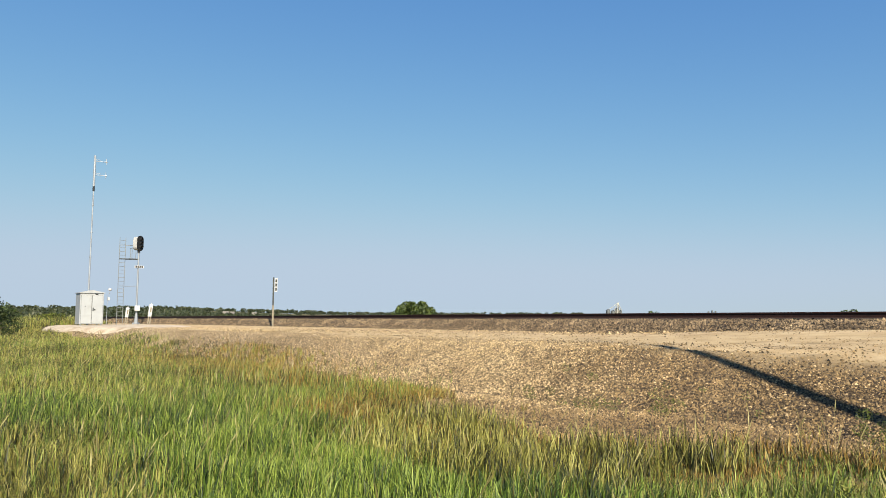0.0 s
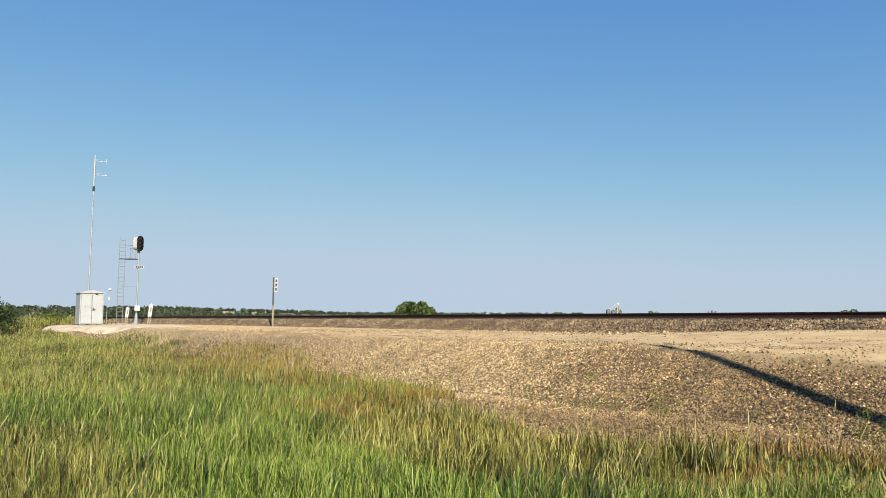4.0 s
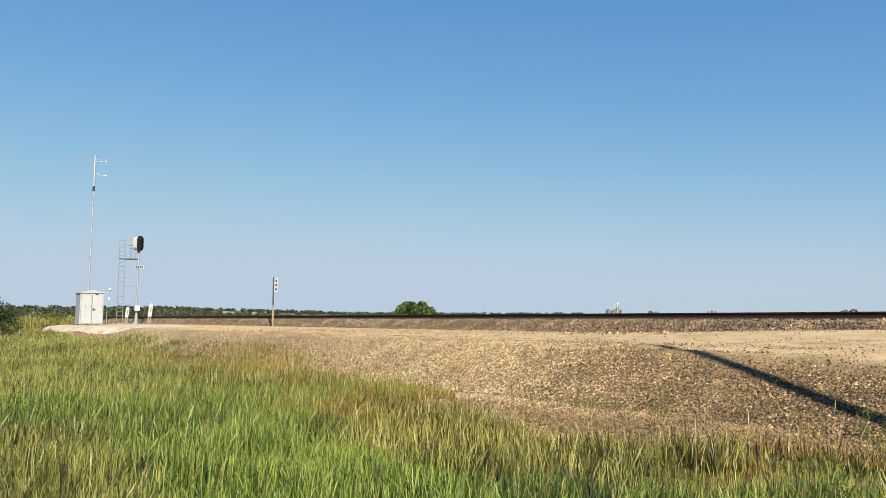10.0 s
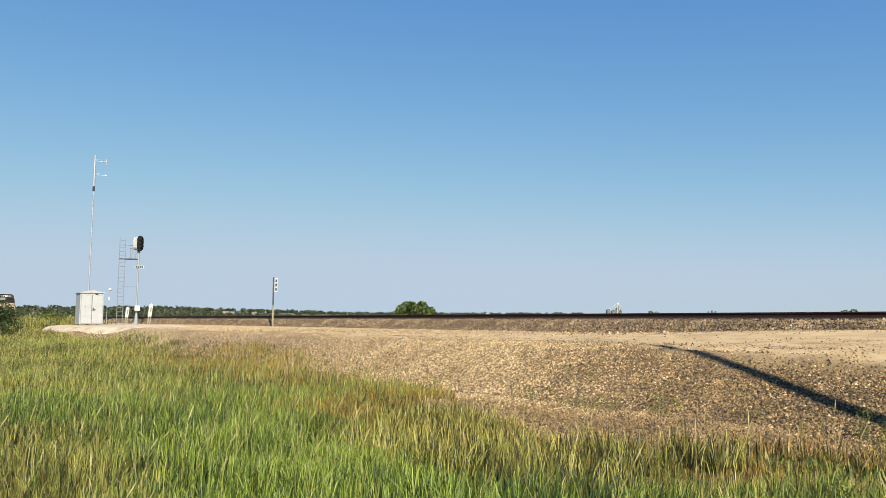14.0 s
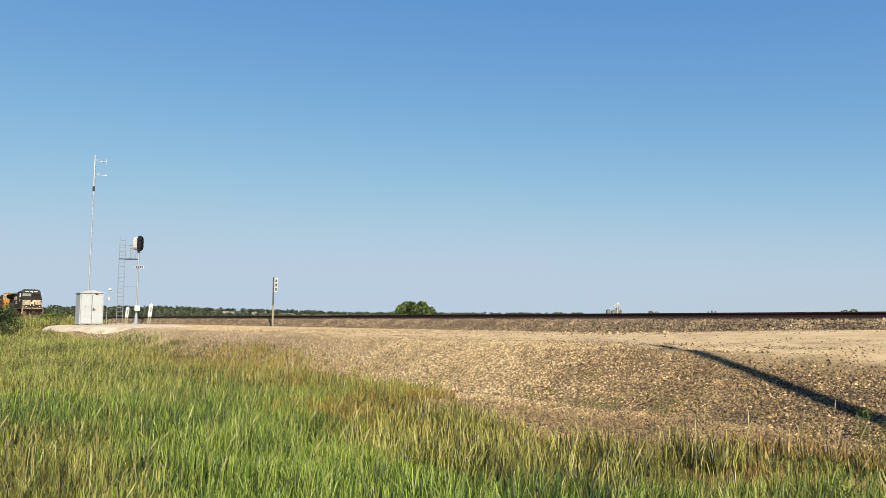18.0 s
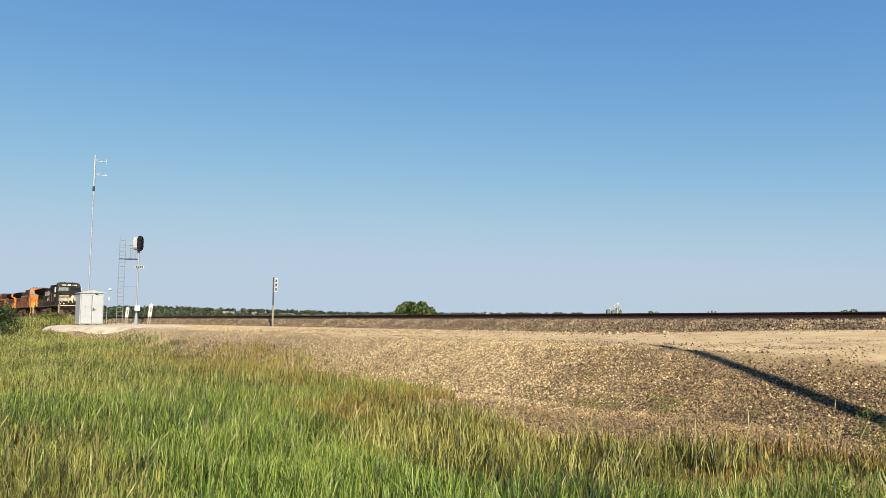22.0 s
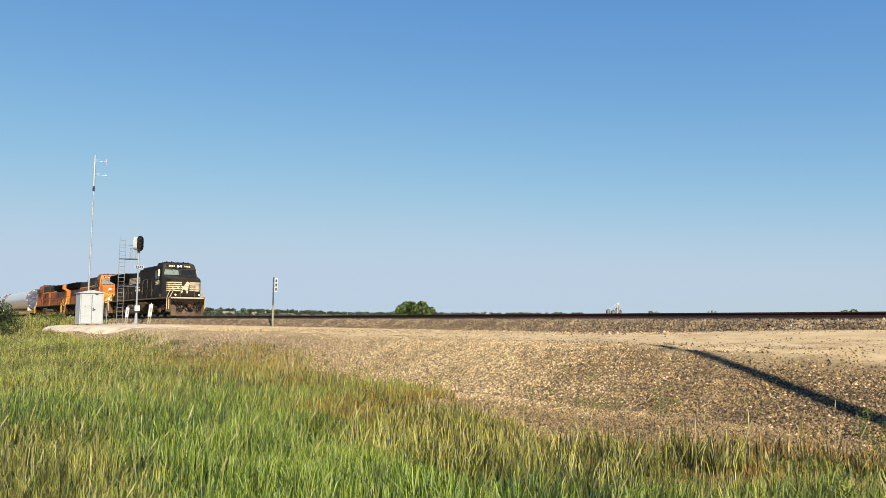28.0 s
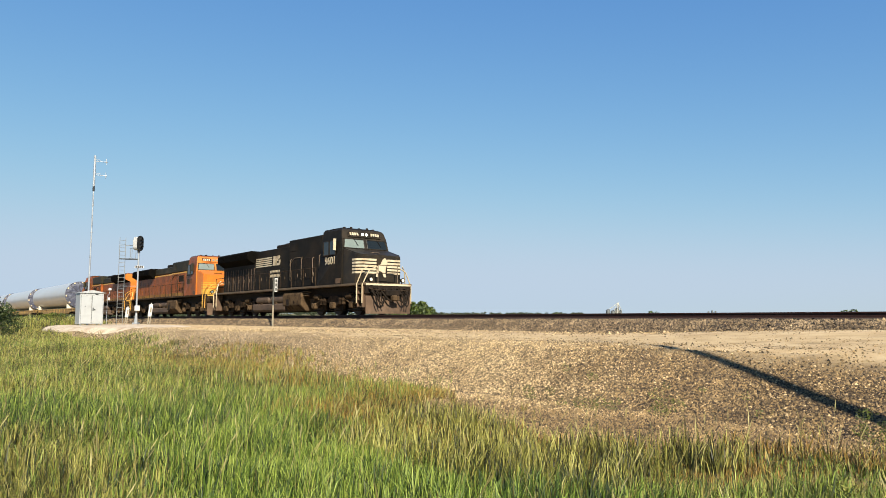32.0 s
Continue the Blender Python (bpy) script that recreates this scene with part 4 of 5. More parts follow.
# ---- the train: x lies across the track, y runs back from the front coupler, z = 0 is the top of the rails ----
M_BLACK = surface("dusty_black_paint", [(0.3, (0.007, 0.006, 0.005)), (0.7, (0.017, 0.015, 0.012))], 2.5, 0.65, 0.0, 0.06, 30.0, (0.04, 0.029, 0.018), 0.8, (0.45, 0.8), shine=0.12)
M_NOSE = surface("sooty_black_enamel", [(0.3, (0.016, 0.014, 0.012)), (0.7, (0.032, 0.028, 0.022))], 3.0, 0.5, 0.0, 0.05, 30.0, (0.065, 0.048, 0.031), 1.1, (0.45, 0.75), shine=0.2)
M_WHITE = surface("soiled_white_paint", [(0.3, (0.66, 0.58, 0.45)), (0.7, (0.8, 0.73, 0.6))], 5.0, 0.5, 0.0, 0.05, 30.0, (0.42, 0.31, 0.2), 1.6, (0.5, 0.72))
M_GRIME = surface("road_grime", [(0.3, (0.02, 0.0135, 0.0085)), (0.55, (0.055, 0.037, 0.024)), (0.75, (0.15, 0.1, 0.064))], 4.0, 0.9, 0.0, 0.3, 40.0, shine=0.15)
M_PLOW = surface("dusty_brown_plow", [(0.3, (0.095, 0.058, 0.035)), (0.7, (0.17, 0.108, 0.068))], 2.2, 0.8, 0.0, 0.15, 40.0, (0.07, 0.045, 0.03), 1.8, (0.52, 0.7))
M_RESERVOIR = surface("dusty_brown_reservoir", [(0.3, (0.075, 0.047, 0.03)), (0.7, (0.15, 0.1, 0.065))], 3.0, 0.7, 0.0, 0.1, 40.0, (0.04, 0.027, 0.018), 1.5, (0.5, 0.7))
M_UNDER = surface("oily_black_iron", [(0.3, (0.009, 0.007, 0.005)), (0.7, (0.03, 0.021, 0.015))], 6.0, 0.8, 0.0, 0.3, 40.0, shine=0.15)
M_SILLDUST = surface("dusty_sill", [(0.3, (0.085, 0.06, 0.038)), (0.7, (0.16, 0.115, 0.075))], 3.0, 0.85, 0.0, 0.1)
# hood and cab sides are a darker orange than the front and rear panels
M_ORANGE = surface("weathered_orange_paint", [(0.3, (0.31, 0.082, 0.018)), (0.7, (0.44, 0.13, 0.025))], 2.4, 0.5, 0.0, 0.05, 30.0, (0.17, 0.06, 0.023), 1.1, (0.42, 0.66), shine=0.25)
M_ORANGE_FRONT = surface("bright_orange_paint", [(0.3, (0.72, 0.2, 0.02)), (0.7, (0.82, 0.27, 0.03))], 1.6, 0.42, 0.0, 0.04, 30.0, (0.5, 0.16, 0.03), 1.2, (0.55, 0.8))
M_YELLOW = surface("yellow_paint", [(0.3, (0.74, 0.4, 0.05)), (0.7, (0.84, 0.5, 0.08))], 2.0, 0.45, 0.0, 0.04, 30.0, (0.4, 0.24, 0.08), 1.5, (0.55, 0.8))
M_OCHRE = surface("dulled_yellow_paint", [(0.3, (0.3, 0.15, 0.035)), (0.7, (0.5, 0.28, 0.06))], 2.0, 0.6, 0.0, 0.05, 30.0, (0.14, 0.07, 0.03), 1.3, (0.45, 0.68), shine=0.2)
M_PULLMAN = surface("dark_green_paint", [(0.3, (0.018, 0.02, 0.014)), (0.7, (0.04, 0.038, 0.026))], 2.5, 0.6, 0.0, 0.06, 30.0, (0.085, 0.065, 0.04), 0.8, (0.45, 0.75), shine=0.15)
M_HANDRAIL = surface("pale_handrail_paint", [(0.3, (0.6, 0.5, 0.36)), (0.7, (0.78, 0.68, 0.5))], 9.0, 0.5)
M_GRABDARK = surface("dusty_rail_paint", [(0.3, (0.11, 0.08, 0.052)), (0.7, (0.2, 0.15, 0.1))], 9.0, 0.6)
# this black holds the deep shade under the wing as well as the screens
M_SCREEN = surface("shaded_black_screen", [(0.3, (0.003, 0.003, 0.0025)), (0.7, (0.007, 0.006, 0.005))], 4.0, 0.9, shine=0.05)
M_DUSTIRON = surface("dust_covered_iron", [(0.3, (0.07, 0.047, 0.03)), (0.6, (0.15, 0.105, 0.067)), (0.8, (0.26, 0.19, 0.125))], 5.0, 0.9, 0.0, 0.3, 40.0, (0.03, 0.02, 0.014), 2.5, (0.5, 0.65), shine=0.1)
# sky reflection is put into this pale base colour
M_PANE = plain("sky_pale_glass", (0.24, 0.31, 0.33), 0.06)
M_PANE_DARK = plain("black_window_glass", (0.015, 0.02, 0.022), 0.05)
M_LENS = plain("headlight_lens", (1.0, 0.92, 0.75), 0.2, 0.0, 0.2)
M_HEADLAMP = plain("lit_headlamp", (1.0, 0.93, 0.75), 0.2, 0.0, 3.0)
M_TREAD = surface("rolled_wheel_steel", [(0.3, (0.018, 0.013, 0.01)), (0.7, (0.045, 0.033, 0.025))], 8.0, 0.7, 0.2, 0.1)

NOSE_PLAN = [(-1.2, 1.4), (-1.44, 1.72), (-1.49, 3.0), (1.49, 3.0), (1.44, 1.72), (1.2, 1.4)]
SPAN = 22.3


def nose_roof(y):
    return 3.2 + (y - 1.4) / 1.6 * 0.46


def band(bm, z0, z1, grow, upto=2.05):
    """A strip of paint that follows the front of the nose."""
    pts = [(-1.453 - grow, upto), (-1.44 - grow, 1.72 - grow * 0.4), (-1.2 - grow * 0.4, 1.4 - grow), (1.2 + grow * 0.4, 1.4 - grow), (1.44 + grow, 1.72 - grow * 0.4), (1.453 + grow, upto)]
    rows = [[bm.verts.new((x, y, z)) for x, y in pts] for z in (z0, z1)]
    for i in range(len(pts) - 1):
        bm.faces.new((rows[0][i], rows[0][i + 1], rows[1][i + 1], rows[1][i]))


def lettering(body, size, material, parent, m, depth=0.004):
    """Characters in the built-in font, as one mesh."""
    curve = bpy.data.curves.new("lettering", "FONT")
    curve.body, curve.size, curve.extrude, curve.align_x, curve.align_y = body, size, depth, "CENTER", "CENTER"
    curve.offset = 0.012
    holder = bpy.data.objects.new("lettering", curve)
    me = bpy.data.meshes.new_from_object(holder)
    me.materials.clear()
    me.materials.append(material)
    bpy.data.objects.remove(holder)
    ob = new("lettering", me)
    ob.parent, ob.matrix_local = parent, m
    return ob


SIDE_ON = Matrix(((0, 0, -1, 0), (-1, 0, 0, 0), (0, 1, 0, 0), (0, 0, 0, 1)))


def wheelset(parent, y, r=0.53):
    bm = bmesh.new()
    for s in (-1, 1):
        rod(bm, (s * 0.69, 0, 0), (s * 0.715, 0, 0), r + 0.028, sides=28)
        rod(bm, (s * 0.715, 0, 0), (s * 0.83, 0, 0), r, r - 0.008, sides=28)
        rod(bm, (s * 0.83, 0, 0), (s * 0.85, 0, 0), r * 0.8, r * 0.78, sides=20)
        rod(bm, (s * 0.84, 0, 0), (s * 0.9, 0, 0), 0.13, sides=12)
        for k in range(6):
            a = k * math.pi / 3
            rod(bm, (s * 0.845, math.cos(a) * 0.26, math.sin(a) * 0.26), (s * 0.858, math.cos(a) * 0.26, math.sin(a) * 0.26), 0.045, sides=8)
    rod(bm, (-1.0, 0, 0), (1.0, 0, 0), 0.09, sides=10)
    ob = part("wheelset", bm, M_TREAD, parent)
    ob.location = (0, y, r)
    return ob


def diesel_truck(root, y):
    """A six-wheel power truck, centred at y."""
    bm = bmesh.new()
    for s in (-1, 1):
        x0, x1 = sorted((s * 0.98, s * 1.12))
        low_edge = [(-2.75, 0.78), (-2.6, 0.55), (-2.35, 0.5), (-1.75, 0.5), (-1.5, 0.72), (-0.6, 0.72), (-0.35, 0.5), (0.35, 0.5), (0.6, 0.72), (1.5, 0.72), (1.75, 0.5), (2.35, 0.5), (2.6, 0.55), (2.75, 0.78)]
        top_edge = [(2.75, 0.95), (1.6, 1.02), (1.3, 0.9), (0.7, 0.9), (0.4, 1.08), (-0.4, 1.08), (-0.7, 0.9), (-1.3, 0.9), (-1.6, 1.02), (-2.75, 0.95)]
        prism(bm, [(y + a, b) for a, b in low_edge + top_edge], "x", x0, x1)
    box(bm, (-1.0, y - 0.35, 0.55), (1.0, y + 0.35, 0.95), 0.03)
    frame_part = part("truck_frame", bm, M_GRIME, root)
    for k in (-2.07, 0, 2.07):
        wheelset(frame_part, y + k)
        bm = bmesh.new()
        box(bm, (-0.62, y + k + 0.1, 0.2), (0.62, y + k + 0.95, 0.86), 0.08)
        rod(bm, (-0.66, y + k, 0.53), (-0.36, y + k, 0.53), 0.36, sides=16)
        part("traction_motor", bm, M_UNDER, frame_part)
        for s in (-1, 1):
            bm = bmesh.new()
            box(bm, (min(s * 0.72, s * 0.86), y + k - 0.68, 0.26), (max(s * 0.72, s * 0.86), y + k - 0.56, 0.78), 0.03)
            rod(bm, (s * 0.9, y + k - 0.62, 0.24), (s * 0.9, y + k + 0.9, 0.3), 0.035, sides=7)
            part("brake_shoe", bm, M_GRIME, frame_part)
        for s in (-1, 1):
            bm = bmesh.new()
            box(bm, (min(s * 1.08, s * 1.3), y + k - 0.2, 0.36), (max(s * 1.08, s * 1.3), y + k + 0.2, 0.72), 0.04)
            rod(bm, (s * 1.28, y + k, 0.53), (s * 1.34, y + k, 0.53), 0.13, sides=12)
            part("journal_box", bm, M_DUSTIRON, frame_part)
    for s in (-1, 1):
        for k in (-1.05, 1.05):
            bm = bmesh.new()
            for j in (-0.17, 0.17):
                for h in range(5):
                    rod(bm, (s * 1.2, y + k + j, 0.6 + h * 0.07), (s * 1.2, y + k + j, 0.64 + h * 0.07), 0.13, sides=10)
                rod(bm, (s * 1.2, y + k + j, 0.58), (s * 1.2, y + k + j, 0.96), 0.08, sides=8)
            part("coil_spring", bm, M_GRIME, frame_part)
            bm = bmesh.new()
            rod(bm, (s * 1.16, y + k * 1.45, 1.0), (s * 1.16, y + k * 1.95, 1.06), 0.14, sides=12)
            rod(bm, (s * 1.16, y + k * 1.95, 1.06), (s * 1.16, y + k * 2.2, 0.8), 0.035, sides=8)
            rod(bm, (s * 1.2, y + k * 1.3, 0.86), (s * 1.2, y + k * 2.3, 0.42), 0.03, sides=6)
            part("brake_cylinder", bm, M_DUSTIRON, frame_part)


def end_gear(root, y0, way, livery, steps):
    """Coupler, air hoses, plow, end plate, steps with their grab irons; way is 1 at the front and -1 at the rear."""
    Y = lambda d: y0 + way * d
    span = lambda a, b: (min(Y(a), Y(b)), max(Y(a), Y(b)))
    bm = bmesh.new()
    a, b = span(0.0, 0.32)
    box(bm, (-0.17, a, 0.72), (0.1, b, 1.02), 0.05)
    a, b = span(0.02, 0.16)
    box(bm, (0.1, a, 0.74), (0.24, b, 1.0), 0.04)
    a, b = span(0.3, 1.1)
    box(bm, (-0.09, a, 0.78), (0.09, b, 0.97), 0.02)
    part("coupler", bm, M_DUSTIRON, root)
    bm = bmesh.new()
    a, b = span(0.72, 0.86)
    box(bm, (-1.44, a, 1.1), (1.44, b, 1.62), 0.02)
    plate = part("end_plate", bm, livery["end"], root)
    bm = bmesh.new()
    a, b = span(0.7, 0.73)
    box(bm, (-1.44, a, 1.54), (1.44, b, 1.64), 0.004)
    part("platform_edge", bm, livery["edge"], plate)
    for x in (-0.95, -0.5, 0.42, 0.9):
        bm = bmesh.new()
        pipe(bm, [(x, Y(0.7), 1.42), (x + 0.04, Y(0.52), 1.36), (x + 0.12, Y(0.46), 1.12), (x + 0.26, Y(0.5), 1.0), (x + 0.36, Y(0.62), 1.22)], 0.04, 7)
        part("cable_loop", bm, M_UNDER, plate)
    for x in (-0.75, 0.15, 0.62):
        bm = bmesh.new()
        a, b = span(0.58, 0.74)
        box(bm, (x, a, 1.2), (x + 0.22, b, 1.44), 0.02)
        part("socket_box", bm, M_UNDER, plate)
    bm = bmesh.new()
    foot = [(-1.4, Y(0.82)), (-1.4, Y(0.74)), (-0.3, Y(0.5)), (0.3, Y(0.5)), (1.4, Y(0.74)), (1.4, Y(0.82))]
    head = [(x, y + way * (0.14 if abs(x) < 1 else 0.06)) for x, y in foot]
    low_v = [bm.verts.new((x, y, 0.07)) for x, y in foot]
    top_v = [bm.verts.new((x, y, 1.0)) for x, y in head]
    bm.faces.new(low_v), bm.faces.new(top_v)
    for i in range(6):
        bm.faces.new((low_v[i], low_v[(i + 1) % 6], top_v[(i + 1) % 6], top_v[i]))
    bmesh.ops.recalc_face_normals(bm, faces=bm.faces)
    part("snow_plow", bm, M_PLOW, root, "dusty brown steel plow")
    for x in (-1.05, -0.9, -0.72, 0.62, 0.8, 0.95):
        bm = bmesh.new()
        pipe(bm, [(x, Y(0.7), 1.2), (x * 1.02, Y(0.38), 1.08), (x * 1.04, Y(0.28), 0.8), (x * 0.96, Y(0.24), 0.52), (x * 0.9, Y(0.27), 0.45)], 0.028, 7)
        part("air_hose", bm, M_UNDER, root)
    bm = bmesh.new()
    pipe(bm, [(-1.3, Y(0.62), 1.42), (-1.3, Y(0.52), 1.35), (-0.35, Y(0.45), 1.25), (0.35, Y(0.45), 1.25), (1.3, Y(0.52), 1.35), (1.3, Y(0.62), 1.42)], 0.022, 6)
    part("uncoupling_lever", bm, M_GRIME, root)
    for x0, x1, sag, out in ((-1.25, -0.2, 0.62, 0.3), (-0.7, 0.35, 0.7, 0.22), (0.1, 1.15, 0.66, 0.28), (0.5, 1.3, 0.8, 0.36)):
        bm = bmesh.new()
        pts = [(x0 + (x1 - x0) * k / 8, Y(0.62 - (0.62 - out) * math.sin(k * math.pi / 8)), 1.4 - (1.4 - sag) * math.sin(k * math.pi / 8) ** 1.2) for k in range(9)]
        pipe(bm, pts, 0.045, 7)
        part("jumper_cable", bm, M_UNDER, root)
    bm = bmesh.new()
    a, b = span(0.28, 0.66)
    box(bm, (-0.42, a, 0.98), (0.42, b, 1.3), 0.04)
    part("draft_gear", bm, M_UNDER, root)
    for s in (-1, 1):
        bm = bmesh.new()
        lo, hi = sorted((s * 1.08, s * 1.55))
        for z, back in ((0.42, 0), (0.76, 0.05), (1.1, 0.1), (1.42, 0.15)):
            a, b = span(0.92 + back, 1.32 + back)
            box(bm, (lo, a, z), (hi, b, z + 0.03))
        for d in (0.9, 1.36):
            a, b = span(d, d + 0.03)
            box(bm, (lo, a, 0.4), (hi, b, 1.55))
        part("step_ladder", bm, steps, root)
        bm = bmesh.new()
        pipe(bm, [(s * 1.56, Y(0.88), 0.62), (s * 1.56, Y(0.88), 1.55), (s * 1.18, Y(0.85), 2.3), (s * 0.78, Y(0.84), 2.5)], 0.03, 7)
        pipe(bm, [(s * 1.56, Y(1.42), 0.62), (s * 1.56, Y(1.42), 1.6), (s * 1.36, Y(1.2), 2.35), (s * 1.05, Y(0.98), 2.6)], 0.03, 7)
        part("grab_rail", bm, livery["rail"], root, "pale painted grab rail")
    bm = bmesh.new()
    for x in (-0.62, 0.62):
        rod(bm, (x, Y(0.82), 1.66), (x, Y(0.82), 2.62), 0.022, sides=7)
    rod(bm, (-0.62, Y(0.82), 2.62), (0.62, Y(0.82), 2.62), 0.022, sides=7)
    rod(bm, (-0.62, Y(0.82), 2.2), (0.62, Y(0.82), 2.2), 0.018, sides=7)
    part("end_railing", bm, livery["rail2"], root)


def locomotive(name, label, livery):
    root = thing(name, at(TRACK_U, 40), label, "locomotive")
    L = livery

    def two_tone(part_name, x, y0, y1, z0, z1, split, bevel=0.04):
        """A hood section in its lower and its upper colour."""
        bm = bmesh.new()
        box(bm, (-x, y0, z0), (x, y1, min(split, z1)), 0.015)
        ob = part(part_name, bm, L["body"], root)
        if split < z1:
            bm = bmesh.new()
            box(bm, (-x + 0.004, y0 + 0.004, split), (x - 0.004, y1 - 0.004, z1), bevel)
            part("upper_panel", bm, L["roof"], ob)
        return ob

    # frame and deck
    bm = bmesh.new()
    box(bm, (-1.0, 0.8, 1.0), (1.0, 21.5, 1.56), 0.03)
    part("frame", bm, M_UNDER, root)
    bm = bmesh.new()
    box(bm, (-1.54, 0.78, 1.56), (1.54, 21.52, 1.68), 0.01)
    part("walkway", bm, L["sill"], root, "dusty walkway edge")
    end_gear(root, 0.0, 1, L, L["steps"])
    end_gear(root, SPAN, -1, L, L["steps"])
    for y in (4.5, 17.8):
        diesel_truck(root, y)
    # fuel tank with its air reservoirs
    bm = bmesh.new()
    prism(bm, [(-1.0, 1.3), (-1.0, 0.77), (-1.4, 0.75), (-1.46, 0.68), (-1.46, 0.36), (-1.3, 0.23), (1.3, 0.23), (1.46, 0.36), (1.46, 0.68), (1.4, 0.75), (1.0, 0.77), (1.0, 1.3)], "y", 9.9, 14.6, 0.02)
    tank = part("fuel_tank", bm, M_RESERVOIR, root)
    bm = bmesh.new()
    prism(bm, [(-1.4, 1.4), (-1.5, 1.25), (-1.5, 0.62), (-1.15, 0.26), (1.15, 0.26), (1.5, 0.62), (1.5, 1.25), (1.4, 1.4)], "y", 7.7, 10.1, 0.03)
    part("tank_end", bm, M_DUSTIRON, tank, "dust-covered front end of the tank")
    for s in (-1, 1):
        for y in (11.1, 13.2):
            bm = bmesh.new()
            prism(bm, [(y, 0.7), (y + 0.34, 0.7), (y + 0.26, 0.84), (y + 0.08, 0.84)], "x", min(s * 1.05, s * 1.42), max(s * 1.05, s * 1.42))
            part("reservoir_bracket", bm, M_DUSTIRON, tank)
    for s in (-1, 1):
        for y in (10.25, 12.4):
            bm = bmesh.new()
            rod(bm, (s * 1.2, y, 1.0), (s * 1.2, y + 1.75, 1.0), 0.235, sides=16)
            for e, w in ((y, -0.09), (y + 1.75, 0.09)):
                rod(bm, (s * 1.2, e, 1.0), (s * 1.2, e + w, 1.0), 0.235, 0.12, sides=16)
            for e in (0.35, 1.4):
                rod(bm, (s * 1.2, y + e, 1.0), (s * 1.2, y + e + 0.06, 1.0), 0.245, sides=16)
            part("air_reservoir", bm, M_RESERVOIR, root)
        bm = bmesh.new()
        rod(bm, (s * 1.47, 8.6, 0.8), (s * 1.53, 8.6, 0.8), 0.09, sides=10)
        part("filler_cap", bm, M_UNDER, tank)
        bm = bmesh.new()
        box(bm, (min(s * 1.46, s * 1.56), 9.2, 0.55), (max(s * 1.46, s * 1.56), 9.55, 1.0), 0.02)
        part("fuel_gauge", bm, M_UNDER, tank)
        bm = bmesh.new()
        for k in range(3):
            pipe(bm, [(s * (1.2 + 0.06 * k), 7.0, 1.35 - 0.1 * k), (s * (1.25 + 0.06 * k), 7.9, 1.42 - 0.12 * k), (s * 1.3, 8.1, 1.2 - 0.1 * k)], 0.035, 7)
        part("brake_pipe", bm, M_DUSTIRON, root)

    # nose
    bm = bmesh.new()
    lo = [bm.verts.new((x, y, 1.68)) for x, y in NOSE_PLAN]
    hi = [bm.verts.new((x, y, nose_roof(y))) for x, y in NOSE_PLAN]
    bm.faces.new(lo)
    for i in range(6):
        bm.faces.new((lo[i], lo[(i + 1) % 6], hi[(i + 1) % 6], hi[i]))
    bm.faces.new((hi[0], hi[5], hi[4], hi[1]))
    bm.faces.new((hi[1], hi[4], hi[3], hi[2]))
    bmesh.ops.recalc_face_normals(bm, faces=bm.faces)
    bmesh.ops.bevel(bm, geom=[e for e in bm.edges if min(v.co.z for v in e.verts) > 2.5 or max(v.co.y for v in e.verts) < 1.8], offset=0.05, segments=2, affect="EDGES")
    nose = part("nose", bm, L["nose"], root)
    bm = bmesh.new()
    box(bm, (-0.34, 1.365, 1.78), (0.34, 1.405, 3.04), 0.015)
    part("nose_door", bm, L["nose"], nose)
    for z0, z1, mat in L["bands"]:
        bm = bmesh.new()
        band(bm, z0, z1, 0.008)
        part("stripe", bm, mat, nose)
    if L["crest"]:
        # the railway's sign is drawn as a plain slanted shape
        bm = bmesh.new()
        prism(bm, [(-0.42, 2.02), (-0.3, 2.02), (-0.2, 2.36), (-0.02, 2.3), (0.1, 2.02), (0.22, 2.02), (0.2, 2.4), (0.34, 2.9), (0.16, 3.06), (0.04, 2.98), (-0.12, 2.7), (-0.36, 2.6), (-0.3, 2.46)], "y", 1.335, 1.363)
        part("emblem", bm, M_WHITE, nose, "plain white emblem")
    bm = bmesh.new()
    pipe(bm, [(-0.55, 1.75, 3.32), (-0.5, 1.62, 3.34), (0.0, 1.62, 3.34), (0.05, 1.75, 3.32)], 0.02, 6)
    part("nose_grab_iron", bm, L["rail2"], nose)

    # cab
    bm = bmesh.new()
    outline = [(3.0, 1.68), (2.98, 3.62), (3.14, 4.22), (3.32, 4.72), (3.6, 4.84), (5.75, 4.83), (5.75, 1.68)]
    prism(bm, outline, "x", -1.54, 1.54)
    for v in bm.verts:
        if v.co.z > 4.75:
            v.co.x *= 0.74
        elif v.co.z > 4.4:
            v.co.x *= 0.9
        elif v.co.z > 4.1:
            v.co.x *= 0.985
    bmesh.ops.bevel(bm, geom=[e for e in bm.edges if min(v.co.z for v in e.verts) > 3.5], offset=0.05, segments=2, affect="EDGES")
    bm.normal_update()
    # faces turned forward take the nose colour
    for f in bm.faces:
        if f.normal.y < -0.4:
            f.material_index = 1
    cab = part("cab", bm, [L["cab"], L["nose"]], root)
    bm = bmesh.new()
    prism(bm, [(y, z + 0.012) for y, z in ((3.74, 4.83), (5.76, 4.83), (5.76, 4.87), (3.8, 4.87))], "x", -1.08, 1.08, 0.01)
    part("cab_roof", bm, L["roof"], cab)
    slope = Matrix.Translation((0, 2.98, 3.62)) @ Matrix.Rotation(math.atan2(0.16, 0.60), 4, "X").inverted()
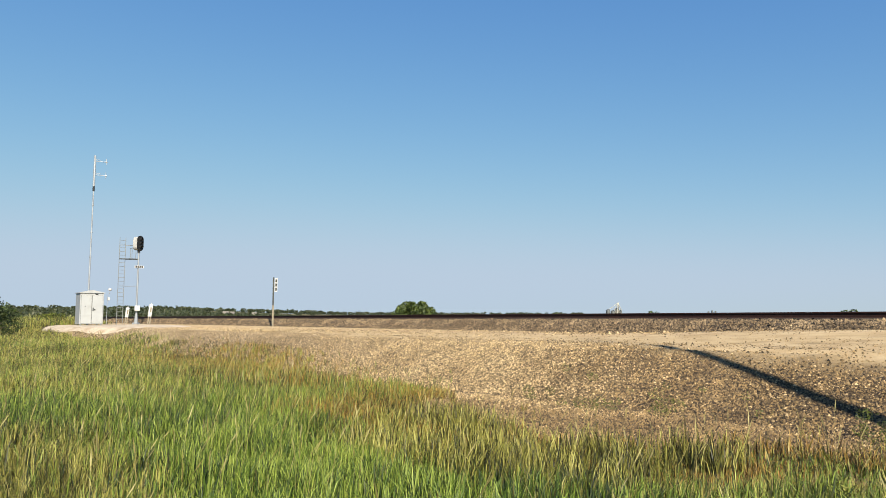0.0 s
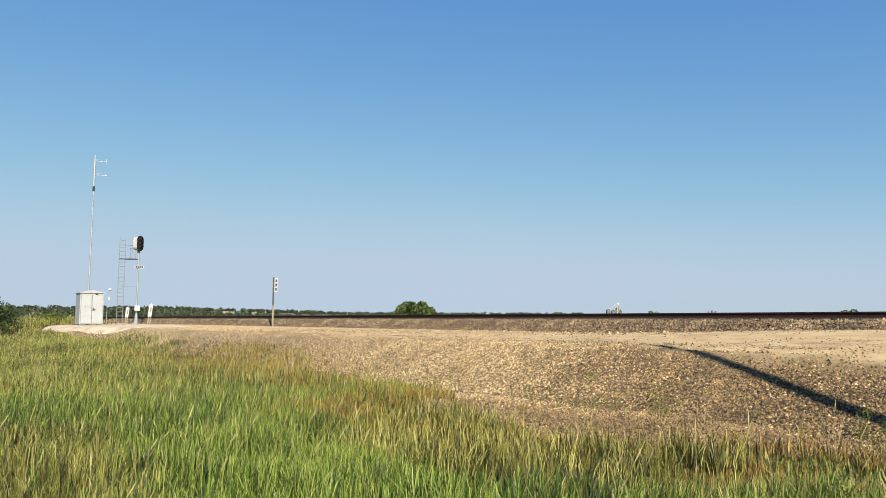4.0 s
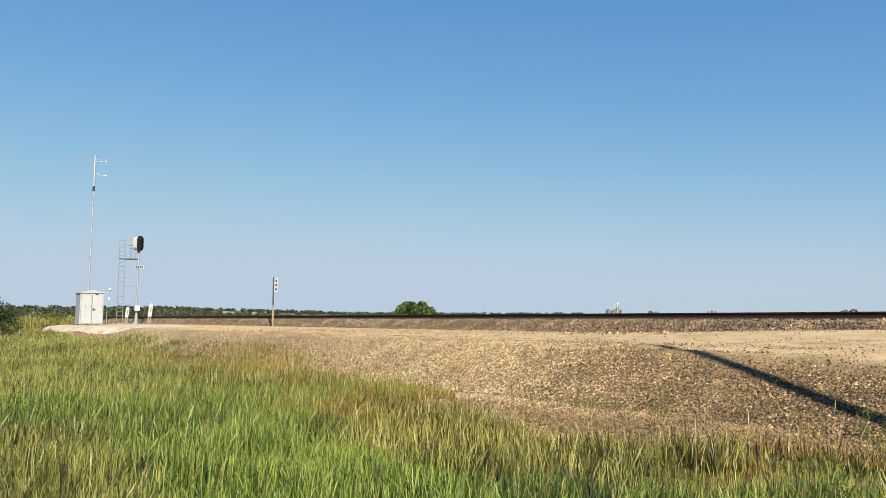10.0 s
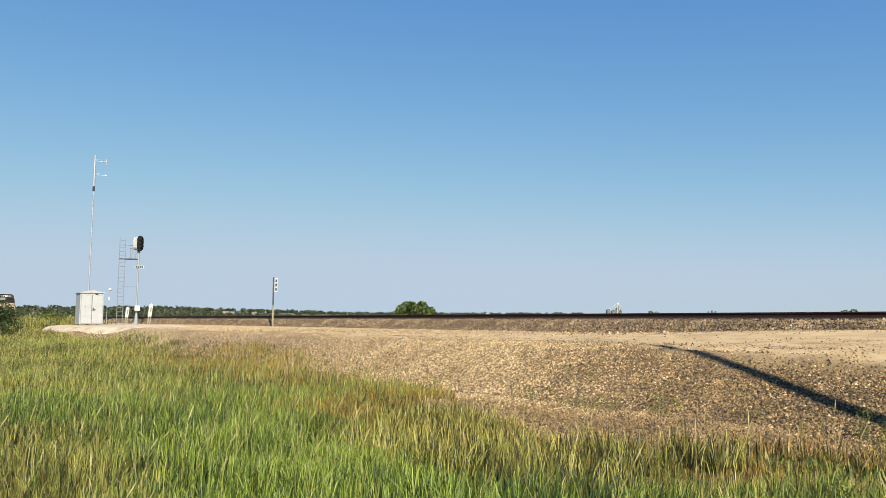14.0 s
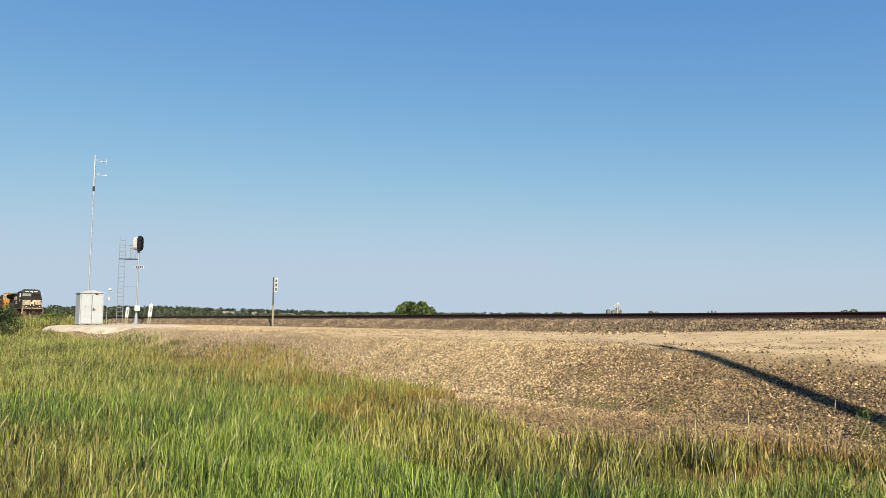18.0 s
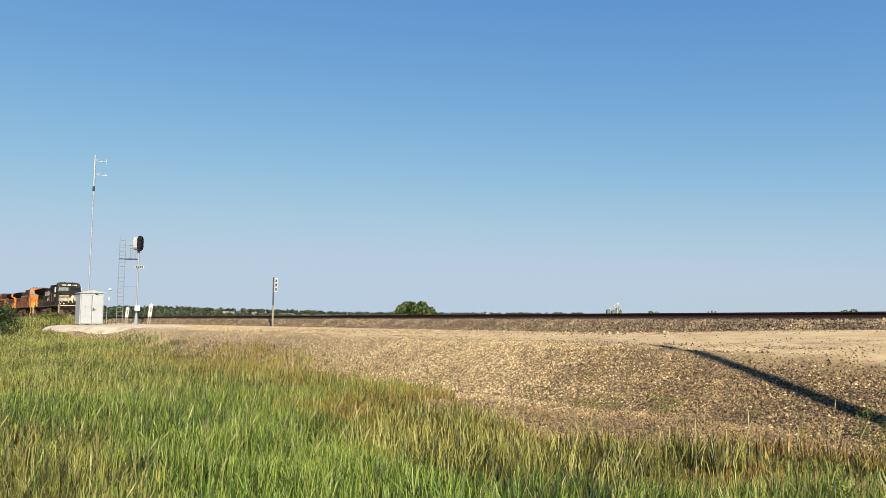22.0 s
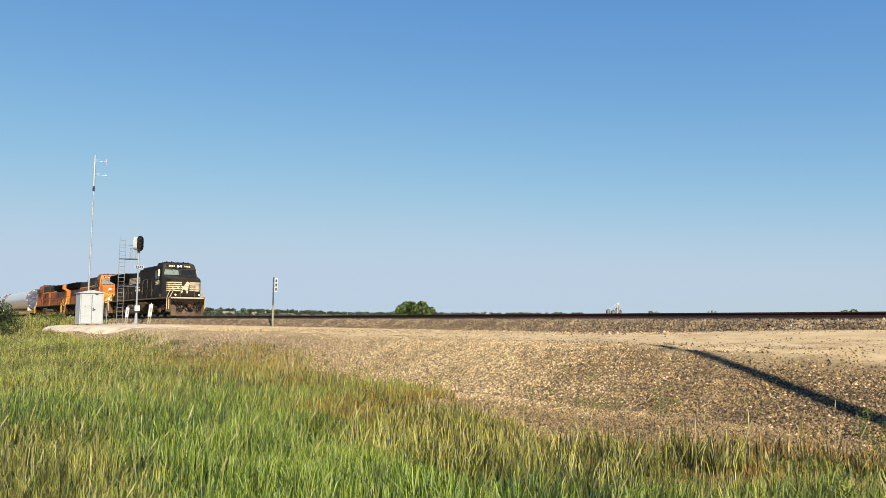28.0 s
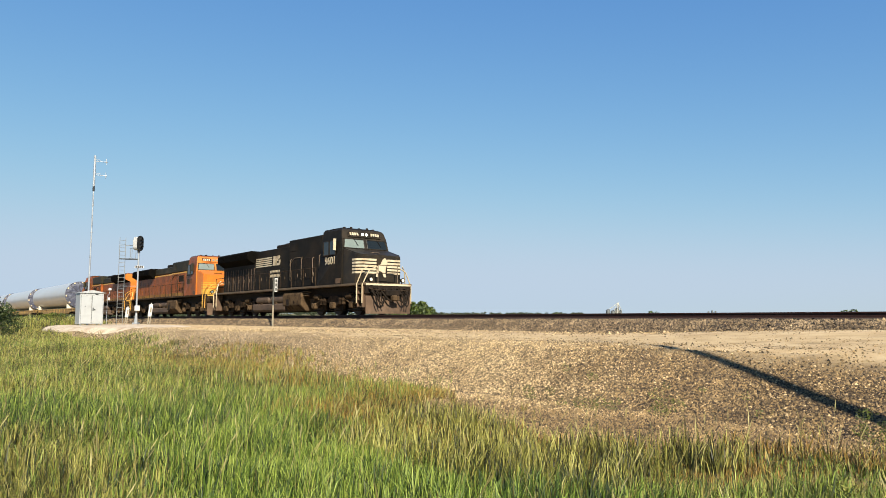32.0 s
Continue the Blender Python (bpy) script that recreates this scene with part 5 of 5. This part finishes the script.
    # left pane carries the painted sky reflection, right pane stays black
    for x0, x1, mat in ((-1.42, -0.1, M_PANE), (0.1, 1.42, M_PANE_DARK)):
        bm = bmesh.new()
        prism(bm, [(x0, 0.07), (x1, 0.07), (x1, 0.56), (x0 + (0.1 if x0 < -1 else 0), 0.56)] if x0 < 0 else [(x0, 0.07), (x1, 0.07), (x1 - 0.1, 0.56), (x0, 0.56)], "y", -0.02, 0.03)
        bmesh.ops.transform(bm, matrix=slope, verts=bm.verts)
        pane = part("windshield", bm, mat, cab)
        bm = bmesh.new()
        for p, q in (((x0, 0.05), (x1, 0.05)), ((x0, 0.58), (x1, 0.58)), ((x0, 0.05), (x0 + (0.1 if x0 < -1 else 0), 0.58)), ((x1, 0.05), (x1 - (0.1 if x1 > 1 else 0), 0.58))):
            rod(bm, (p[0], -0.015, p[1]), (q[0], -0.015, q[1]), 0.03, sides=6)
        bmesh.ops.transform(bm, matrix=slope, verts=bm.verts)
        part("windshield_frame", bm, L["trim"], pane)
        bm = bmesh.new()
        mid = (x0 + x1) / 2
        rod(bm, (mid, -0.05, 0.62), (mid + 0.25, -0.05, 0.2), 0.014, sides=6)
        bmesh.ops.transform(bm, matrix=slope, verts=bm.verts)
        part("wiper", bm, M_UNDER, pane)
    # number boards and headlights over the windshield
    brow = Matrix.Translation((0, 3.14, 4.24)) @ Matrix.Rotation(math.atan2(0.18, 0.46), 4, "X").inverted()
    bm = bmesh.new()
    box(bm, (-1.08, -0.06, 0.05), (1.08, 0.1, 0.42), 0.02)
    bmesh.ops.transform(bm, matrix=brow, verts=bm.verts)
    board = part("light_panel", bm, L["panel"], cab)
    for x in (-0.68, 0.68):
        bm = bmesh.new()
        box(bm, (x - 0.36, -0.075, 0.11), (x + 0.36, -0.058, 0.36))
        bmesh.ops.transform(bm, matrix=brow, verts=bm.verts)
        plate = part("number_board", bm, M_UNDER, board)
        for k in range(4):
            bm = bmesh.new()
            box(bm, (x - 0.29 + k * 0.15, -0.084, 0.15), (x - 0.19 + k * 0.15, -0.0755, 0.32))
            bmesh.ops.transform(bm, matrix=brow, verts=bm.verts)
            part("figure_bar", bm, M_WHITE, plate)
    for x in (-0.13, 0.13):
        bm = bmesh.new()
        rod(bm, (x, -0.09, 0.235), (x, -0.04, 0.235), 0.08, sides=14)
        bmesh.ops.transform(bm, matrix=brow, verts=bm.verts)
        part("headlight", bm, M_HEADLAMP if L["lit"] else M_PANE, board, "round headlight")
    for s in (-1, 1):
        for y0, y1 in ((3.72, 4.32), (4.42, 5.0)):
            bm = bmesh.new()
            box(bm, (min(s * 1.525, s * 1.546), y0, 3.36), (max(s * 1.525, s * 1.546), y1, 4.1), 0.004)
            w = part("side_window", bm, M_PANE_DARK, cab)
            bm = bmesh.new()
            for z in (3.34, 4.12):
                box(bm, (min(s * 1.53, s * 1.57), y0 - 0.03, z - 0.02), (max(s * 1.53, s * 1.57), y1 + 0.03, z + 0.02))
            for y in (y0 - 0.015, y1 + 0.015):
                box(bm, (min(s * 1.53, s * 1.57), y - 0.015, 3.34), (max(s * 1.53, s * 1.57), y + 0.015, 4.12))
            part("window_frame", bm, L["trim"], w)
        bm = bmesh.new()
        box(bm, (min(s * 1.55, s * 1.72), 3.6, 3.55), (max(s * 1.55, s * 1.72), 3.66, 4.2), 0.01)
        part("wind_deflector", bm, M_WHITE if L["lit"] else L["trim"], cab, "pale wind deflector beside the cab window")
        bm = bmesh.new()
        rod(bm, (s * 1.56, 4.5, 3.3), (s * 1.56, 5.0, 3.3), 0.05, sides=8)
        part("arm_rest", bm, M_UNDER, cab)
        bm = bmesh.new()
        box(bm, (min(s * 1.54, s * 1.555), 3.1, 1.72), (max(s * 1.54, s * 1.555), 3.62, 2.0), 0.004)
        part("cab_side_panel", bm, M_PLOW, cab)
        # ditch lights on the front platform
        bm = bmesh.new()
        rod(bm, (s * 1.02, 0.86, 1.86), (s * 1.02, 1.05, 1.86), 0.13, 0.09, sides=14)
        rod(bm, (s * 1.02, 0.98, 1.66), (s * 1.02, 0.98, 1.8), 0.04, sides=8)
        lamp = part("ditch_light", bm, M_UNDER, root)
        bm = bmesh.new()
        rod(bm, (s * 1.02, 0.85, 1.86), (s * 1.02, 0.875, 1.86), 0.085, sides=14)
        part("lens", bm, M_LENS if L["lit"] else M_PANE, lamp)
    for s in (-1, 1):
        for y, z0, z1 in ((5.95, 1.9, 3.5), (6.75, 1.9, 3.4), (8.15, 2.1, 3.45), (9.6, 2.1, 3.45)):
            bm = bmesh.new()
            pipe(bm, [(s * 1.2, y, z0), (s * 1.29, y, z0 + 0.06), (s * 1.29, y, z1 - 0.06), (s * 1.2, y, z1)], 0.02, 6)
            part("grab_iron", bm, L["rail2"], root)
        bm = bmesh.new()
        pipe(bm, [(s * 1.23, 8.15, 3.5), (s * 1.23, 9.2, 3.5), (s * 1.23, 9.85, 3.1)], 0.022, 6)
        part("conduit", bm, L["rail2"], root)
        bm = bmesh.new()
        box(bm, (min(s * 1.2, s * 1.222), 6.85, 2.9), (max(s * 1.2, s * 1.222), 8.05, 3.42), 0.006)
        part("louvre_panel", bm, M_UNDER, root)
        for k in range(2):
            bm = bmesh.new()
            box(bm, (min(s * 1.2, s * 1.224), 7.0 + k * 0.55, 2.15), (max(s * 1.2, s * 1.224), 7.3 + k * 0.55, 2.4), 0.005)
            part("access_cover", bm, M_UNDER, root)
    # things on the cab roof
    bm = bmesh.new()
    rod(bm, (-0.3, 4.7, 4.78), (-0.3, 4.7, 4.94), 0.16, 0.13, sides=12)
    box(bm, (0.2, 4.2, 4.78), (0.75, 4.9, 4.92), 0.04)
    rod(bm, (0.9, 4.4, 4.68), (0.9, 4.4, 5.0), 0.012, sides=5)
    rod(bm, (-0.9, 5.1, 4.68), (-0.9, 5.1, 4.95), 0.012, sides=5)
    part("roof_antenna", bm, M_UNDER, root)
    for x, y, h in ((-0.95, 3.75, 0.09), (-0.55, 3.7, 0.13), (0.05, 3.85, 0.1), (0.5, 3.7, 0.14), (0.95, 3.8, 0.09), (-0.7, 5.3, 0.12), (0.45, 5.5, 0.1)):
        bm = bmesh.new()
        rod(bm, (x, y, 4.82), (x, y, 4.87 + h * 0.5), 0.1, 0.06, sides=10)
        part("aerial_dome", bm, M_UNDER, root)

    # hood
    two_tone("equipment_hood", 1.2, 5.76, 9.95, 1.68, 4.64, L["split"], 0.09)
    hood = two_tone("engine_hood", 0.98, 9.95, 15.4, 1.68, 4.34, L["split"], 0.09)
    two_tone("radiator_hood", 0.98, 15.4, 21.0, 1.68, 3.7, L["split"], 0.03)
    # whole wing is near-black, the shade of its recess put into the colour
    bm = bmesh.new()
    prism(bm, [(-0.95, 3.5), (-1.52, 3.82), (-1.52, 4.3), (-1.3, 4.42), (1.3, 4.42), (1.52, 4.3), (1.52, 3.82), (0.95, 3.5)], "y", 15.5, 20.95, 0.02)
    radiator = part("radiator", bm, L["wing"], root)
    bm = bmesh.new()
    prism(bm, [(-0.95, 3.52), (-1.48, 3.82), (-1.48, 4.26), (-1.26, 4.38), (1.26, 4.38), (1.48, 4.26), (1.48, 3.82), (0.95, 3.52)], "y", 20.95, 21.02, 0.01)
    box(bm, (-0.94, 21.0, 1.72), (0.94, 21.02, 3.55))
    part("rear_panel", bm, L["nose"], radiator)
    for s in (-1, 1):
        for i in range(4):
            bm = bmesh.new()
            for k in range(5):
                box(bm, (min(s * 1.515, s * 1.54), 15.7 + i * 1.3, 3.87 + k * 0.085), (max(s * 1.515, s * 1.54), 16.85 + i * 1.3, 3.92 + k * 0.085))
            part("radiator_grille", bm, M_SCREEN, radiator)
        # doors and their handles along the hood
        for y, x, top in [(6.0 + 1.0 * k, 1.2, 3.35) for k in range(4)] + [(10.15 + 0.87 * k, 0.98, 3.0) for k in range(6)] + [(15.55 + 0.9 * k, 0.98, 3.0) for k in range(6)]:
            bm = bmesh.new()
            box(bm, (min(s * x, s * (x + 0.018)), y, 1.78), (max(s * x, s * (x + 0.018)), y + 0.8, top), 0.006)
            door = part("hood_door", bm, L["body"], root)
            bm = bmesh.new()
            rod(bm, (s * (x + 0.035), y + 0.72, 2.3), (s * (x + 0.035), y + 0.72, 2.52), 0.013, sides=6)
            part("handle", bm, L["rail2"], door)
            if L["line"]:
                bm = bmesh.new()
                box(bm, (min(s * x, s * (x + 0.012)), y + 0.805, 1.78), (max(s * x, s * (x + 0.012)), y + 0.845, top + 0.25))
                part("door_seam", bm, M_UNDER, door)
            elif y > 15:
                # paler strips stand in for light caught along the door edges
                for e in (0.0, 0.42):
                    bm = bmesh.new()
                    box(bm, (min(s * x, s * (x + 0.03)), y + e, 1.78), (max(s * x, s * (x + 0.03)), y + e + 0.06, 3.25), 0.004)
                    part("door_rib", bm, M_RESERVOIR, door)
        bm = bmesh.new()
        box(bm, (min(s * 1.2, s * 1.23), 8.9, 3.95), (max(s * 1.2, s * 1.23), 9.75, 4.45), 0.01)
        part("vent_panel", bm, L["roof"], root)
        if L["line"]:
            bm = bmesh.new()
            for y0, y1, x in ((5.78, 9.93, 1.2), (9.97, 15.38, 0.98), (15.42, 20.98, 0.98)):
                box(bm, (min(s * x, s * (x + 0.006)), y0, L["split"] - 0.12), (max(s * x, s * (x + 0.006)), y1, L["split"] - 0.02))
            part("pinstripe", bm, L["line"], root)
            bm = bmesh.new()
            for y0, y1, x in ((5.78, 9.93, 1.2), (9.97, 15.38, 0.98), (15.42, 20.98, 0.98)):
                box(bm, (min(s * x, s * (x + 0.024)), y0, 1.7), (max(s * x, s * (x + 0.024)), y1, 1.98))
            part("lower_stripe", bm, M_OCHRE, root, "dulled yellow stripe along the foot of the hood")
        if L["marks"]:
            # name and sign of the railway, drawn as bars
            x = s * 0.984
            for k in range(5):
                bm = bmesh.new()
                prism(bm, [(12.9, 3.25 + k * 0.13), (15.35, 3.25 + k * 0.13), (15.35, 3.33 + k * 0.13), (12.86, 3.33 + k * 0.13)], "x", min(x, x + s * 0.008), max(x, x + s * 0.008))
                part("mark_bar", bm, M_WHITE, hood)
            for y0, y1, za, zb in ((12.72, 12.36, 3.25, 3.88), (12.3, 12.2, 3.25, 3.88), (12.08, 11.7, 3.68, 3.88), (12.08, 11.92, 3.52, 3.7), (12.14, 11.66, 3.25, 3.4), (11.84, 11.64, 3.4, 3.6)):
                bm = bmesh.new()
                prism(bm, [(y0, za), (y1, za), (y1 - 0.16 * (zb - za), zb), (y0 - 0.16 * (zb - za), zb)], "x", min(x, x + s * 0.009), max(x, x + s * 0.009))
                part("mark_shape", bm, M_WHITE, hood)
            for y0, z in [(11.65 + 0.21 * k, 2.76) for k in range(7)] + [(11.5 + 0.21 * k, 2.5) for k in range(8)]:
                bm = bmesh.new()
                box(bm, (min(s * 1.0, s * 1.012), y0, z), (max(s * 1.0, s * 1.012), y0 + 0.14, z + 0.18))
                part("lettering_bar", bm, M_WHITE, hood)
    if L["number"]:
        lettering(L["number"], 0.6, M_WHITE, cab, Matrix.Translation((-1.546, 4.25, 3.0)) @ SIDE_ON)
    elif L["ghost"]:
        for k in range(4):
            bm = bmesh.new()
            box(bm, (-1.548, 4.0 + k * 0.3, 2.6), (-1.54, 4.2 + k * 0.3, 3.0))
            part("figure_bar", bm, L["ghost"], cab)
    for s in (-1, 1):
        # walkway railing
        ys = [5.95 + 1.52 * k for k in range(11)]
        for y in ys:
            bm = bmesh.new()
            rod(bm, (s * 1.5, y, 1.66), (s * 1.5, y, 2.72), 0.02, sides=6)
            part("stanchion", bm, M_GRIME, root)
        bm = bmesh.new()
        rod(bm, (s * 1.5, ys[0], 2.72), (s * 1.5, ys[-1], 2.72), 0.02, sides=6)
        part("handrail", bm, M_GRIME, root)
    # roof gear
    bm = bmesh.new()
    box(bm, (-0.75, 10.9, 4.34), (0.75, 12.7, 4.6), 0.05)
    box(bm, (-0.4, 11.2, 4.6), (0.4, 12.2, 4.7), 0.02)
    part("exhaust_stack", bm, M_UNDER, root)
    bm = bmesh.new()
    for k, x in enumerate((-0.2, -0.02, 0.16)):
        rod(bm, (x, 10.5, 4.62), (x, 10.5 - 0.35 - 0.06 * k, 4.64), 0.03, 0.09, sides=10)
    rod(bm, (-0.02, 10.55, 4.3), (-0.02, 10.55, 4.62), 0.03, sides=6)
    box(bm, (-0.3, 10.5, 4.58), (0.26, 10.58, 4.64))
    part("air_horn", bm, M_HANDRAIL, root, "pale three-chime air horn")
    for y in (16.9, 19.4):
        bm = bmesh.new()
        rod(bm, (0, y, 4.4), (0, y, 4.47), 1.05, 1.0, sides=24)
        part("cooling_fan", bm, M_UNDER, root)
    return root


BLACK_UNIT = dict(body=M_BLACK, roof=M_BLACK, nose=M_NOSE, cab=M_BLACK, trim=M_NOSE, panel=M_NOSE, end=M_UNDER, sill=M_SILLDUST, steps=M_PLOW,
                  rail=M_HANDRAIL, rail2=M_GRABDARK, wing=M_SCREEN, split=9, line=None, marks=True, crest=True, lit=True, number="9601", ghost=None,
                  edge=M_WHITE, bands=[(2.2 + 0.172 * k, 2.305 + 0.172 * k, M_WHITE) for k in range(5)])
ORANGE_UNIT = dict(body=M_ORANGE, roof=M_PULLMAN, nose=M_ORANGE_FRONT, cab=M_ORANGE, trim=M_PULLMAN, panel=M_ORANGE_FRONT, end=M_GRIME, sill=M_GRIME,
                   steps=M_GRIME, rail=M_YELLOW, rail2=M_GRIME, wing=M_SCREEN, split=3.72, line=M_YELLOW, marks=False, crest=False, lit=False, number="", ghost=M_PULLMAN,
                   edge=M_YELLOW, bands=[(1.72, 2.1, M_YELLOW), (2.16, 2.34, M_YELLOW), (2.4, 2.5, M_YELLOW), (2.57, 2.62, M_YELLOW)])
locomotives = [locomotive("diesel_locomotive", "black freight locomotive with white nose stripes and dusty plow", BLACK_UNIT),
               locomotive("diesel_locomotive", "weathered orange freight locomotive with dark green roof, coupled second", ORANGE_UNIT),
               locomotive("diesel_locomotive", "orange and dark green freight locomotive coupled ahead of the flatcars", ORANGE_UNIT)]

# ---- flatcars with wind tower sections ----
M_DECK = surface("worn_yellow_car_paint", [(0.3, (0.34, 0.22, 0.07)), (0.6, (0.5, 0.34, 0.11)), (0.8, (0.3, 0.2, 0.1))], 1.4, 0.8, 0.0, 0.2, 30.0, (0.16, 0.1, 0.05), 1.3, (0.45, 0.7))
M_TUBE = surface("white_tower_paint", [(0.3, (0.54, 0.6, 0.72)), (0.7, (0.62, 0.68, 0.82))], 0.6, 0.3, 0.0, 0.02, 20.0, (0.5, 0.51, 0.52), 0.3, (0.5, 0.75))
M_TARP = surface("blue_grey_tarpaulin", [(0.3, (0.035, 0.045, 0.09)), (0.5, (0.07, 0.08, 0.15)), (0.7, (0.19, 0.22, 0.31))], 2.6, 0.5, 0.0, 0.6, 5.0)
M_STRAP = plain("dark_lashing", (0.05, 0.055, 0.07), 0.7)
M_SADDLE = plain("pale_saddle_paint", (0.85, 0.84, 0.78), 0.6)
CAR = 29.0


def four_wheel_truck(root, y):
    bm = bmesh.new()
    for s in (-1, 1):
        a, b = sorted((s * 0.95, s * 1.08))
        prism(bm, [(y - 1.15, 0.38), (y - 0.75, 0.38), (y - 0.5, 0.3), (y + 0.5, 0.3), (y + 0.75, 0.38), (y + 1.15, 0.38), (y + 1.15, 0.56), (y + 0.7, 0.6), (y + 0.4, 0.78), (y - 0.4, 0.78), (y - 0.7, 0.6), (y - 1.15, 0.56)], "x", a, b)
    box(bm, (-1.05, y - 0.2, 0.45), (1.05, y + 0.2, 0.72), 0.02)
    fr = part("truck_frame", bm, M_GRIME, root)
    for k in (-0.87, 0.87):
        wheelset(fr, y + k, r=0.457)


def flatcar():
    root = thing("flatcar", at(TRACK_U, 140), "long yellow-brown flatcar carrying a wind tower section", "flatcar", "tower flatcars")
    bm = bmesh.new()
    box(bm, (-1.4, 0.7, 1.0), (1.4, CAR - 0.7, 1.14), 0.01)
    part("deck", bm, M_DECK, root)
    for s in (-1, 1):
        bm = bmesh.new()
        prism(bm, [(0.7, 1.0), (0.7, 0.72), (4.5, 0.72), (6.0, 0.5), (CAR - 6, 0.5), (CAR - 4.5, 0.72), (CAR - 0.7, 0.72), (CAR - 0.7, 1.0)], "x", min(s * 1.3, s * 1.36), max(s * 1.3, s * 1.36))
        part("side_sill", bm, M_DECK, root)
        for k in range(16):
            bm = bmesh.new()
            y = 1.4 + k * 1.7
            box(bm, (min(s * 1.36, s * 1.43), y, 0.76), (max(s * 1.36, s * 1.43), y + 0.12, 1.12), 0.01)
            part("stake_pocket", bm, M_DECK, root)
    bm = bmesh.new()
    box(bm, (-0.35, 0.7, 0.6), (0.35, CAR - 0.7, 1.0), 0.02)
    part("centre_sill", bm, M_GRIME, root)
    for y, w in ((0.0, 1), (CAR, -1)):
        bm = bmesh.new()
        a, b = sorted((y, y + w * 0.8))
        box(bm, (-0.15, a, 0.74), (0.15, b, 1.0), 0.04)
        part("coupler", bm, M_GRIME, root)
        bm = bmesh.new()
        for h in (0.55, 0.85, 1.1):
            rod(bm, (-1.44, y + w * 0.8, h), (-1.44, y + w * 1.25, h), 0.015, sides=6)
        part("grab_iron", bm, M_DECK, root)
    for y in (3.0, CAR - 3.0):
        four_wheel_truck(root, y)
    for y in (7.2, CAR - 1.2):
        bm = bmesh.new()
        pts = [(-1.35, 1.14), (1.35, 1.14), (1.35, 1.75)] + [(1.78 * math.sin(a), 3.0 - 1.78 * math.cos(a)) for a in np.linspace(0.75, -0.75, 15)] + [(-1.35, 1.75)]
        prism(bm, pts, "y", y - 0.18, y + 0.18)
        part("saddle", bm, M_SADDLE, root, "pale steel saddle under the tube")
    return root


def tower_section():
    root = thing("wind_tower_section", at(TRACK_U, 143), "white steel wind tower tube with tarpaulined ends lying on a flatcar", "tower section", "tower sections")
    r0, r1, y0, y1 = 1.72, 1.66, 6.6, CAR + 2.6
    bm = bmesh.new()
    rings = []
    for y in np.linspace(y0, y1, 9):
        r = r0 + (r1 - r0) * (y - y0) / (y1 - y0)
        rings.append([bm.verts.new((r * math.cos(a), y, 3.0 + r * math.sin(a))) for a in np.linspace(0, 2 * math.pi, 64, endpoint=False)])
    for p, q in zip(rings, rings[1:]):
        for i in range(64):
            bm.faces.new((p[i], p[(i + 1) % 64], q[(i + 1) % 64], q[i]))
    bmesh.ops.recalc_face_normals(bm, faces=bm.faces)
    part("shell", bm, M_TUBE, root, smooth=True)
    for y, r, w in ((y0, r0, -1), (y1, r1, 1)):
        bm = bmesh.new()
        rod(bm, (0, y, 3.0), (0, y + w * 0.1, 3.0), r + 0.012, sides=64)
        flange = part("flange", bm, M_TARP, root)
        bm = bmesh.new()
        rod(bm, (0, y + w * 0.1, 3.0), (0, y + w * 0.16, 3.0), r - 0.1, r - 0.4, sides=40)
        cover = part("end_cover", bm, M_TARP, root, "blue-grey tarpaulin cover")
        for k in range(10):
            a = k * math.pi / 5 + 0.2
            bm = bmesh.new()
            rod(bm, (0.35 * math.cos(a), y + w * 0.17, 3.0 + 0.35 * math.sin(a)), ((r - 0.1) * math.cos(a + 0.25), y + w * 0.13, 3.0 + (r - 0.1) * math.sin(a + 0.25)), 0.035, sides=6)
            part("lashing", bm, M_STRAP, cover)
            bm = bmesh.new()
            box(bm, (-0.11, -0.05, -0.12), (0.11, 0.05, 0.06), 0.02, Matrix.Translation((0, y + w * 0.14, 3.0)) @ Matrix.Rotation(a, 4, "Y") @ Matrix.Translation((0, 0, r - 0.09)))
            part("clamp", bm, M_WHITE, flange, "white clamp block")
    return root


flatcars, towers = [flatcar()], [tower_section()]
for k in range(3):
    flatcars.append(copy_thing(flatcars[0], at(TRACK_U, 170 + k * CAR)))
    towers.append(copy_thing(towers[0], at(TRACK_U, 170 + k * CAR)))

# ---- what moves ----
SPEED, LAST, FRONT = 7.7, 32.0, 30.1


def rolled(root):
    return [o for o in root.children_recursive if o.name.split(".")[0] == "wheelset"]


def motions():
    times = sorted({0.0, 0.1, 0.2, 31.8, 31.9, 32.0} | {float(t) for t in range(1, 32)})
    offsets = [(o, SPAN * i) for i, o in enumerate(locomotives)]
    for i, (car, tube) in enumerate(zip(flatcars, towers)):
        offsets += [(car, 3 * SPAN + CAR * i), (tube, 3 * SPAN + CAR * i)]
    turned = {locomotives[2]: 180.0}  # the third unit runs with its long hood first
    for ob, back in offsets:
        about = turned.get(ob, 0.0)
        walk(ob, [(t, at(TRACK_U, FRONT + back + (SPAN if about else 0.0) + SPEED * (LAST - t), 0.0, about)) for t in times])
    # the wheels roll without slipping
    for ob, back in offsets:
        for w in rolled(ob):
            r, y = w.location.z, w.location.y
            step, way = 1 / 15, -1 if ob in turned else 1
            walk(w, [(k * step, pose(0, y, r, way * math.degrees(SPEED * k * step / r))) for k in range(481)])


motions()
